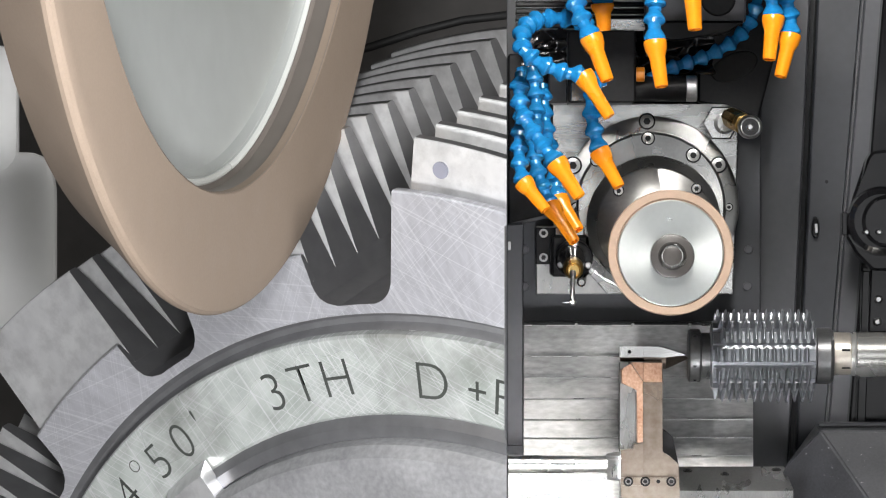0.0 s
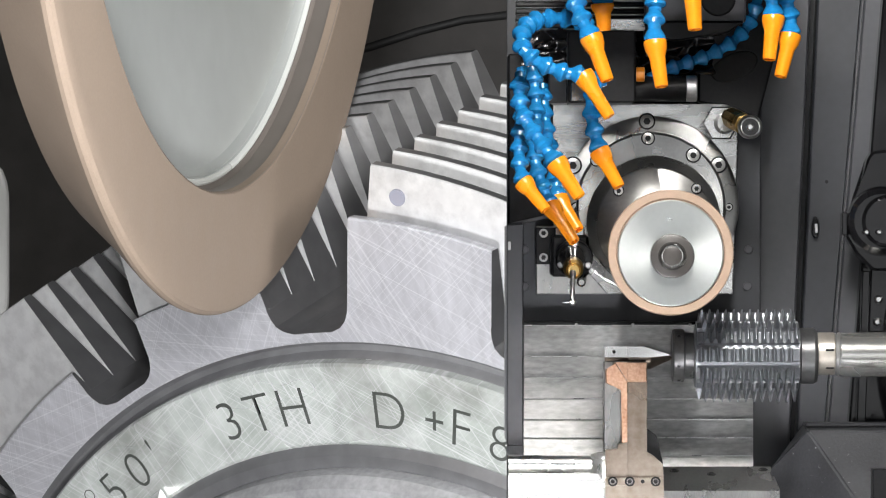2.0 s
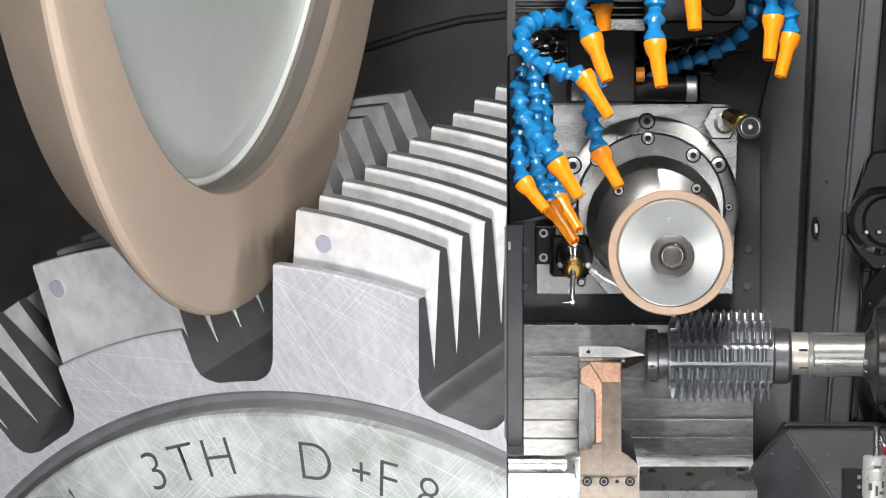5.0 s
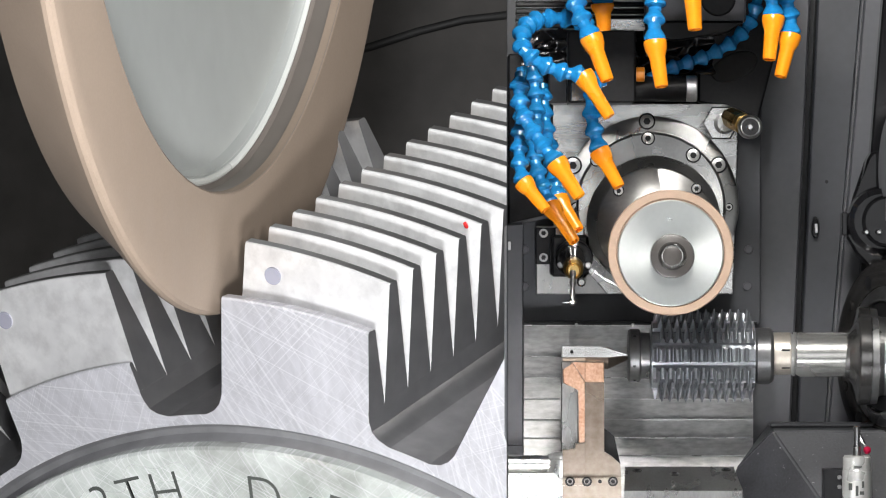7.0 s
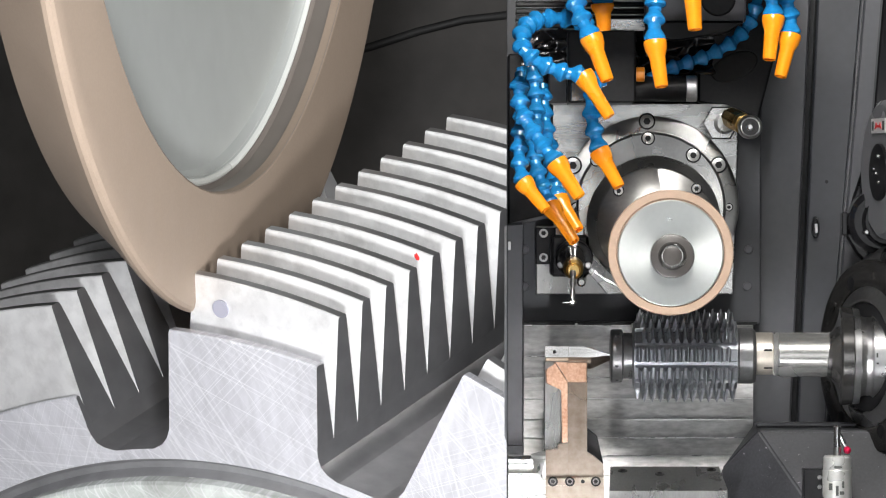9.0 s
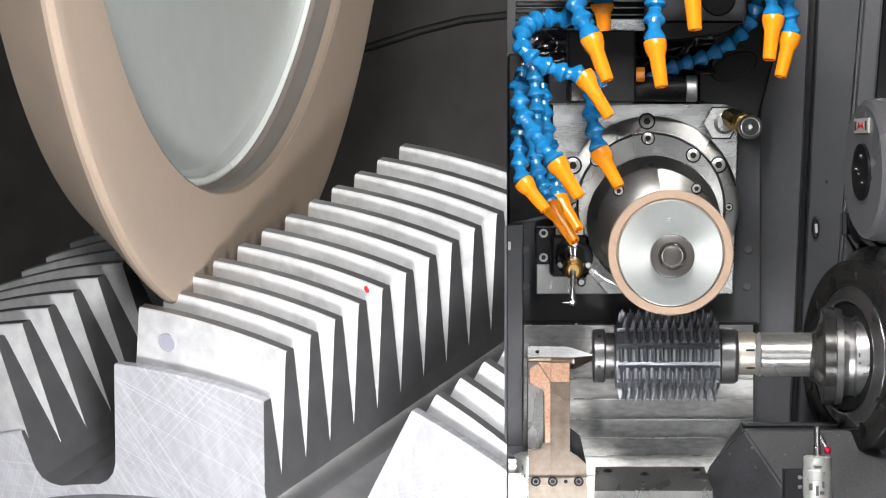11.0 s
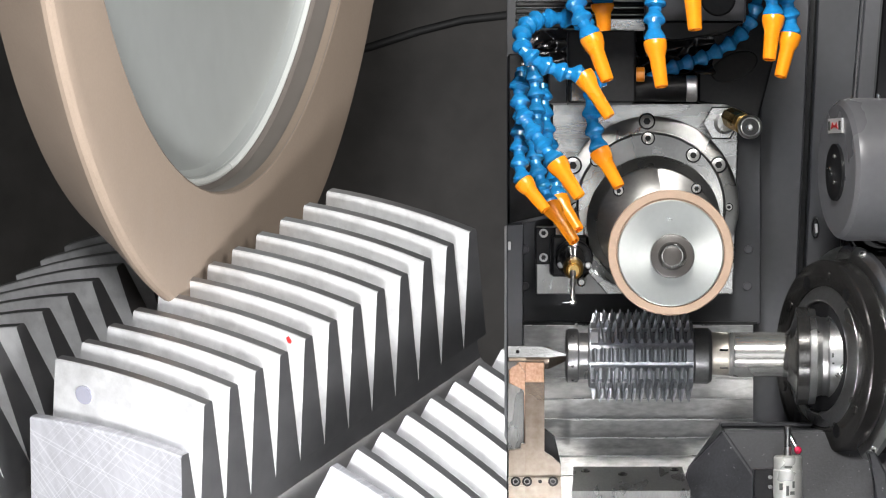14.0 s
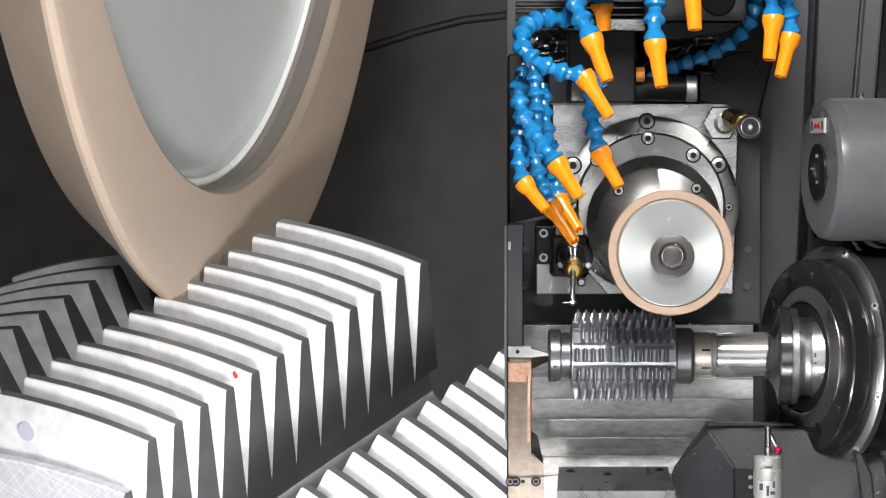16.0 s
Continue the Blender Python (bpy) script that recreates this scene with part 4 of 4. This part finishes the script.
def splash_cover():
    t = thing("splash_cover", at(1330, 200, 0.06), "glossy black splash cover beside the spindle", "splash cover")
    part("sheet", prism([(1236, 62), (1300, 40), (1330, -60), (1398, -60), (1392, 20), (1342, 212), (1300, 190), (1285, 182), (1236, 182)], 0.06, 0.1, 0.002), BLACK, t)
    # raised oval disc paints a reflection on the flat sheet
    bm = facing([(1300, 118, 0.056, 34), (1300, 118, 0.0575, 36), (1300, 118, 0.062, 36)], 48)
    c = at(1300, 118, 0.058)
    for v in bm.verts:
        w = v.co - c
        v.co = c + Vector((w.x * 1.1 + w.z * 0.3, w.y, w.z * 0.75 + w.x * 0.15))
    part("oval_reflection", bm, RUBBER, t, "faint oval reflection, modelled as a raised disc")
    return t


def film_cover(u0, v0, u1, v1, d, label):
    """A crumpled sheet of film with soft folds."""
    bm = bmesh.new()
    n, m = 34, 26
    layers = []
    for back in (0.0, 0.004):
        grid = []
        for i in range(n + 1):
            for j in range(m + 1):
                fu, fv = i / n, j / m
                p = at(u0 + (u1 - u0) * fu, v0 + (v1 - v0) * fv, d)
                q = Vector((p.x * 20 + p.z * 12, p.z * 34 - p.x * 14, d * 9))
                sag = abs(noise.noise(q)) * 0.016 + abs(noise.noise(q * 2.3)) * 0.006
                edge = 8 * noise.noise(Vector((fv * 5, fu * 5, d * 7)))
                p = at(u0 + (u1 - u0) * fu + edge, v0 + (v1 - v0) * fv + edge * 0.7, d)
                grid.append(bm.verts.new(p + Vector((0, back - sag, 0))))
        layers.append(grid)
    def ix(i, j):
        return i * (m + 1) + j
    for k, grid in enumerate(layers):
        for i in range(n):
            for j in range(m):
                bm.faces.new([grid[ix(*c)] for c in ((i, j), (i + 1, j), (i + 1, j + 1), (i, j + 1))][::1 if k else -1])
    rim = [ix(i, 0) for i in range(n)] + [ix(n, j) for j in range(m)] + [ix(i, m) for i in range(n, 0, -1)] + [ix(0, j) for j in range(m, 0, -1)]
    for a, b in zip(rim, rim[1:] + rim[:1]):
        bm.faces.new((layers[0][a], layers[0][b], layers[1][b], layers[1][a]))
    ob = part("film_cover", bm, SHEEN_BLACK, None)
    ob.data.set_sharp_from_angle(angle=radians(70))
    return tagged(ob, label, "film cover", "film covers")


def left_cover():
    t = thing("cable_cover", at(935, 400, 0.06), "black cable cover above the column", "cover")
    part("sheet", prism([(899, 95), (960, 95), (976, 180), (978, 382), (899, 400)], 0.05, 0.12, 0.002), BLACK, t)
    part("edge", prism([(899, 396), (978, 378), (978, 384), (899, 402)], 0.045, 0.06, 0.0005), GREY_LIGHT, t)
    return t


bellows(), spindle_head(), splash_cover(), left_cover()
film_cover(925, 54, 1003, 125, 0.03, "crumpled black plastic film beside the spindle head")
film_cover(1126, 66, 1262, 134, 0.045, "crumpled black plastic film under the grey cover")


def coolant_coupling():
    t = thing("hose_coupling", at(1290, 250, 0.05), "hexagonal steel fitting with brass elbow and quick coupling", "coupling")
    part("hex_nut", facing([(1276, 218, 0.035, 30), (1276, 218, 0.04, 33), (1276, 218, 0.09, 33)], 6), PLATE, t, smooth=False)
    part("boss", facing([(1284, 219, 0.02, 14), (1282, 219, 0.036, 19)], 32), TURNED, t)
    a, b = at(1290, 206, 0.0), at(1318, 221, -0.04)
    part("elbow", turned(a, b - a, [(0, un(15)), (0.008, un(19)), (0.025, un(20)), ((b - a).length, un(19))], 8), BRASS, t, "brass elbow", False)
    part("sleeve", facing([(1328, 225, -0.062, 17), (1328, 225, -0.064, 20), (1328, 225, -0.06, 21.5), (1326, 225, -0.045, 21.5), (1325, 224, -0.03, 20)], 40), SPUN_DARK, t)
    part("bore", facing([(1328, 225, -0.0655, 15), (1328, 225, -0.05, 15)], 28), BLACK, t)
    part("core", facing([(1328, 225, -0.068, 4), (1328, 225, -0.066, 7), (1328, 225, -0.05, 8)], 20), STEEL, t)
    return t


def tool_probe():
    t = thing("tool_probe", at(1012, 542, 0.0), "black probe holder with brass ring and steel stylus", "probe")
    part("bracket", slab(948, 403, 985, 468, 0.06, 0.1, 0.001), BLACK, t)
    for v in (413, 456):
        bolt(t, 962, v, 0.058, 8)
    part("holder", slab(975, 416, 1042, 490, 0.02, 0.1, 0.003), BLACK, t)
    part("flange", facing([(1016, 458, 0.008, 28), (1016, 458, 0.0065, 32), (1016, 458, 0.009, 34), (1015, 458, 0.03, 34)], 48), BLACK, t, "round black flange")
    part("holder_top", slab(982, 402, 1034, 418, 0.04, 0.09, 0.001), DARK_STEEL, t)
    part("barrel", facing([(1014, 470, -0.04, 15), (1014, 462, -0.02, 21), (1013, 452, 0.02, 25)], 36), DARK_STEEL, t)
    part("brass_ring", facing([(1015, 479, -0.055, 10), (1015, 478, -0.057, 13), (1015, 477, -0.055, 17.5), (1014, 473, -0.04, 18.5)], 40), BRASS, t, "brass ring")
    for u, v in ((992, 469), (1041, 470), (1018, 431)):
        part("screw", facing([(u, v, 0.003, 4), (u, v, 0.004, 6), (u, v, 0.02, 6)], 14), STEEL, t)
    a, b = at(1014, 480, -0.058), at(1013, 532, -0.07)
    L = (b - a).length
    part("stylus", turned(a, b - a, [(0, un(5)), (0.12 * L, un(6)), (0.2 * L, un(3.4)), (0.45 * L, un(5.5)), (0.55 * L, un(3)), (0.75 * L, un(4.6)), (L, un(4.4))], 18), STEEL, t)
    part("tip", turned(at(996, 536, -0.07), AX, [(0, un(1.2)), (un(12), un(1.6)), (un(13), un(5)), (un(20), un(5)), (un(24), un(2))], 14), STEEL, t)
    part("side_tube", facing([(1029, 500, -0.01, 5), (1029, 500, -0.011, 8), (1030, 494, 0.03, 9)], 24), DARK_STEEL, t)
    return t


coolant_coupling(), tool_probe()


def wall_disc(u, v, r=7.5, d=0.128):
    t = part("cover_plug", facing([(u, v, d - 0.001, r * 0.9), (u, v, d, r), (u, v, d + 0.004, r)], 28), GREY_LIGHT, None)
    return tagged(t, "grey round plug pressed into the carriage panel", "plug", "plugs in the carriage panel")


for u, v in ((1325, 442), (1322, 507), (929, 442), (929, 507)):
    wall_disc(u, v)


def door_lock():
    t = thing("door_lock", at(1443, 420, 0.16), "oval chrome door lock in the grey panel", "lock")
    bm = facing([(1443, 403, 0.152, 12), (1443, 403, 0.151, 17), (1443, 403, 0.155, 19), (1443, 403, 0.17, 19)], 36)
    c = at(1443, 403, 0.155)
    for v in bm.verts:
        v.co.x = c.x + (v.co.x - c.x) * 0.36
    part("bezel", bm, BLACK, t)
    part("key_face", prism([(1442, 396), (1447, 396), (1448, 412), (1443, 414)], 0.147, 0.16, 0.0004), STEEL, t)
    return t


def swivel():
    t = thing("swivel_joint", at(1560, 480, 0.05), "black swivel joint with bright screws", "swivel joint")
    part("arm", prism([(1536, 278), (1545, 268), (1600, 262), (1600, 480), (1545, 480), (1515, 450), (1497, 420), (1500, 380), (1518, 352)], 0.06, 0.1, 0.003), SHEEN_BLACK, t)
    part("disc", facing([(1560, 392, 0.03, 48), (1560, 392, 0.034, 58), (1560, 392, 0.06, 62)], 56), SHEEN_BLACK, t)
    part("rim", facing([(1572, 392, 0.02, 40), (1572, 392, 0.018, 44), (1572, 392, 0.03, 47)], 48), SHEEN_BLACK, t)
    part("lug", slab(1490, 376, 1500, 417, 0.05, 0.08, 0.001), SHEEN_BLACK, t)
    for u, v in ((1534, 411), (1556, 411)):
        part("screw", facing([(u, v, 0.012, 3), (u, v, 0.014, 5.5), (u, v, 0.04, 5.5)], 14), STEEL, t)
    return t


def screen_frame():
    t = thing("side_rail", at(1555, 600, 0.1), "black upright side rail with bright screws", "side rail")
    part("post", prism([(1527, 480), (1540, 480), (1532, 760), (1516, 760)], 0.09, 0.12, 0.001), SHEEN_BLACK, t)
    part("bar", prism([(1541, 470), (1700, 470), (1700, 590), (1536, 590)], 0.08, 0.12, 0.002), SHEEN_BLACK, t)
    for u, v in ((1555, 530), (1553, 570)):
        part("screw", facing([(u, v, 0.074, 4), (u, v, 0.076, 7.5), (u, v, 0.09, 7.5)], 16), STEEL, t)
    return t


door_lock(), swivel(), screen_frame()


def manifold():
    t = thing("coolant_manifold", at(1200, -75, 0.1), "grey coolant manifold bar that feeds the hoses", "manifold")
    part("bar", slab(1000, -120, 1420, -38, -0.18, 0.3, 0.003), GREY_LIGHT, t)
    return t


manifold()


def wall_hole(u, v, r, d):
    t = part("screw_hole", facing([(u, v, d - 0.0015, r), (u, v, d + 0.003, r)], 18), BLACK, None)
    return tagged(t, "small black screw hole in the grey door panel", "screw hole")


wall_hole(1463, 322, 3.2, 0.16)


def column_label():
    t = part("label_plate", slab(899, 428, 904, 443, 0.016, 0.021, 0.0003), LABEL, None)
    return tagged(t, "small silver label plate on the grey column", "label")


column_label()


# ---- what moves ----
def motions():
    """The table slides along the work axis; each thing keeps its turn."""
    def slide(ob, way, ts=(0, 0.25, 0.5, 1, 2, 4, 6, 8, 10, 12, 14, 16)):
        # way: metres a second once up to speed
        home = ob.matrix_world.copy()
        rows = []
        for t in ts:
            s = (t - 0.5) + 0.32 if t >= 0.5 else 0.32 * (t / 0.5) ** 1.6
            rows.append((t, Matrix.Translation(Vector(way) * s) @ home))
        walk(ob, rows)
    for ob, speed in ((HOB_SMALL, 15.6), (ARBOR, 15.6), (CHUCK, 15.6), (HEAD, 15.4), (TAILSTOCK, 15.0), (RAIL, 13.15), (CASTING, 12.5), (PROBE, 17.2)):
        slide(ob, (-un(speed), 0, 0))
    # lengths that push into the tailstock at the end of the travel
    for ob, left, right, width in [(WEB, 1096, 1139, 43), (ROLLER, 1071, 1101, 57)] + [(ob, u0, 0, 60) for ob, u0 in RODS]:
        home = ob.matrix_world.copy()
        rows = []
        for k in range(0, 33):
            t = k / 2
            s = (t - 0.5) + 0.32 if t >= 0.5 else 0.0
            gone = 15.0 * s
            go = max(left - gone, 898.5) if right else left
            go = min(go, 1199 - gone - width)
            rows.append((t, Matrix.Translation((un(go - left), 0, 0)) @ home))
        walk(ob, rows)
    slide(HOB_CLOSE, -AXIS * CLOSE_SPEED)
    slide(CLAMP, (-0.04, 0, -0.005))


motions()
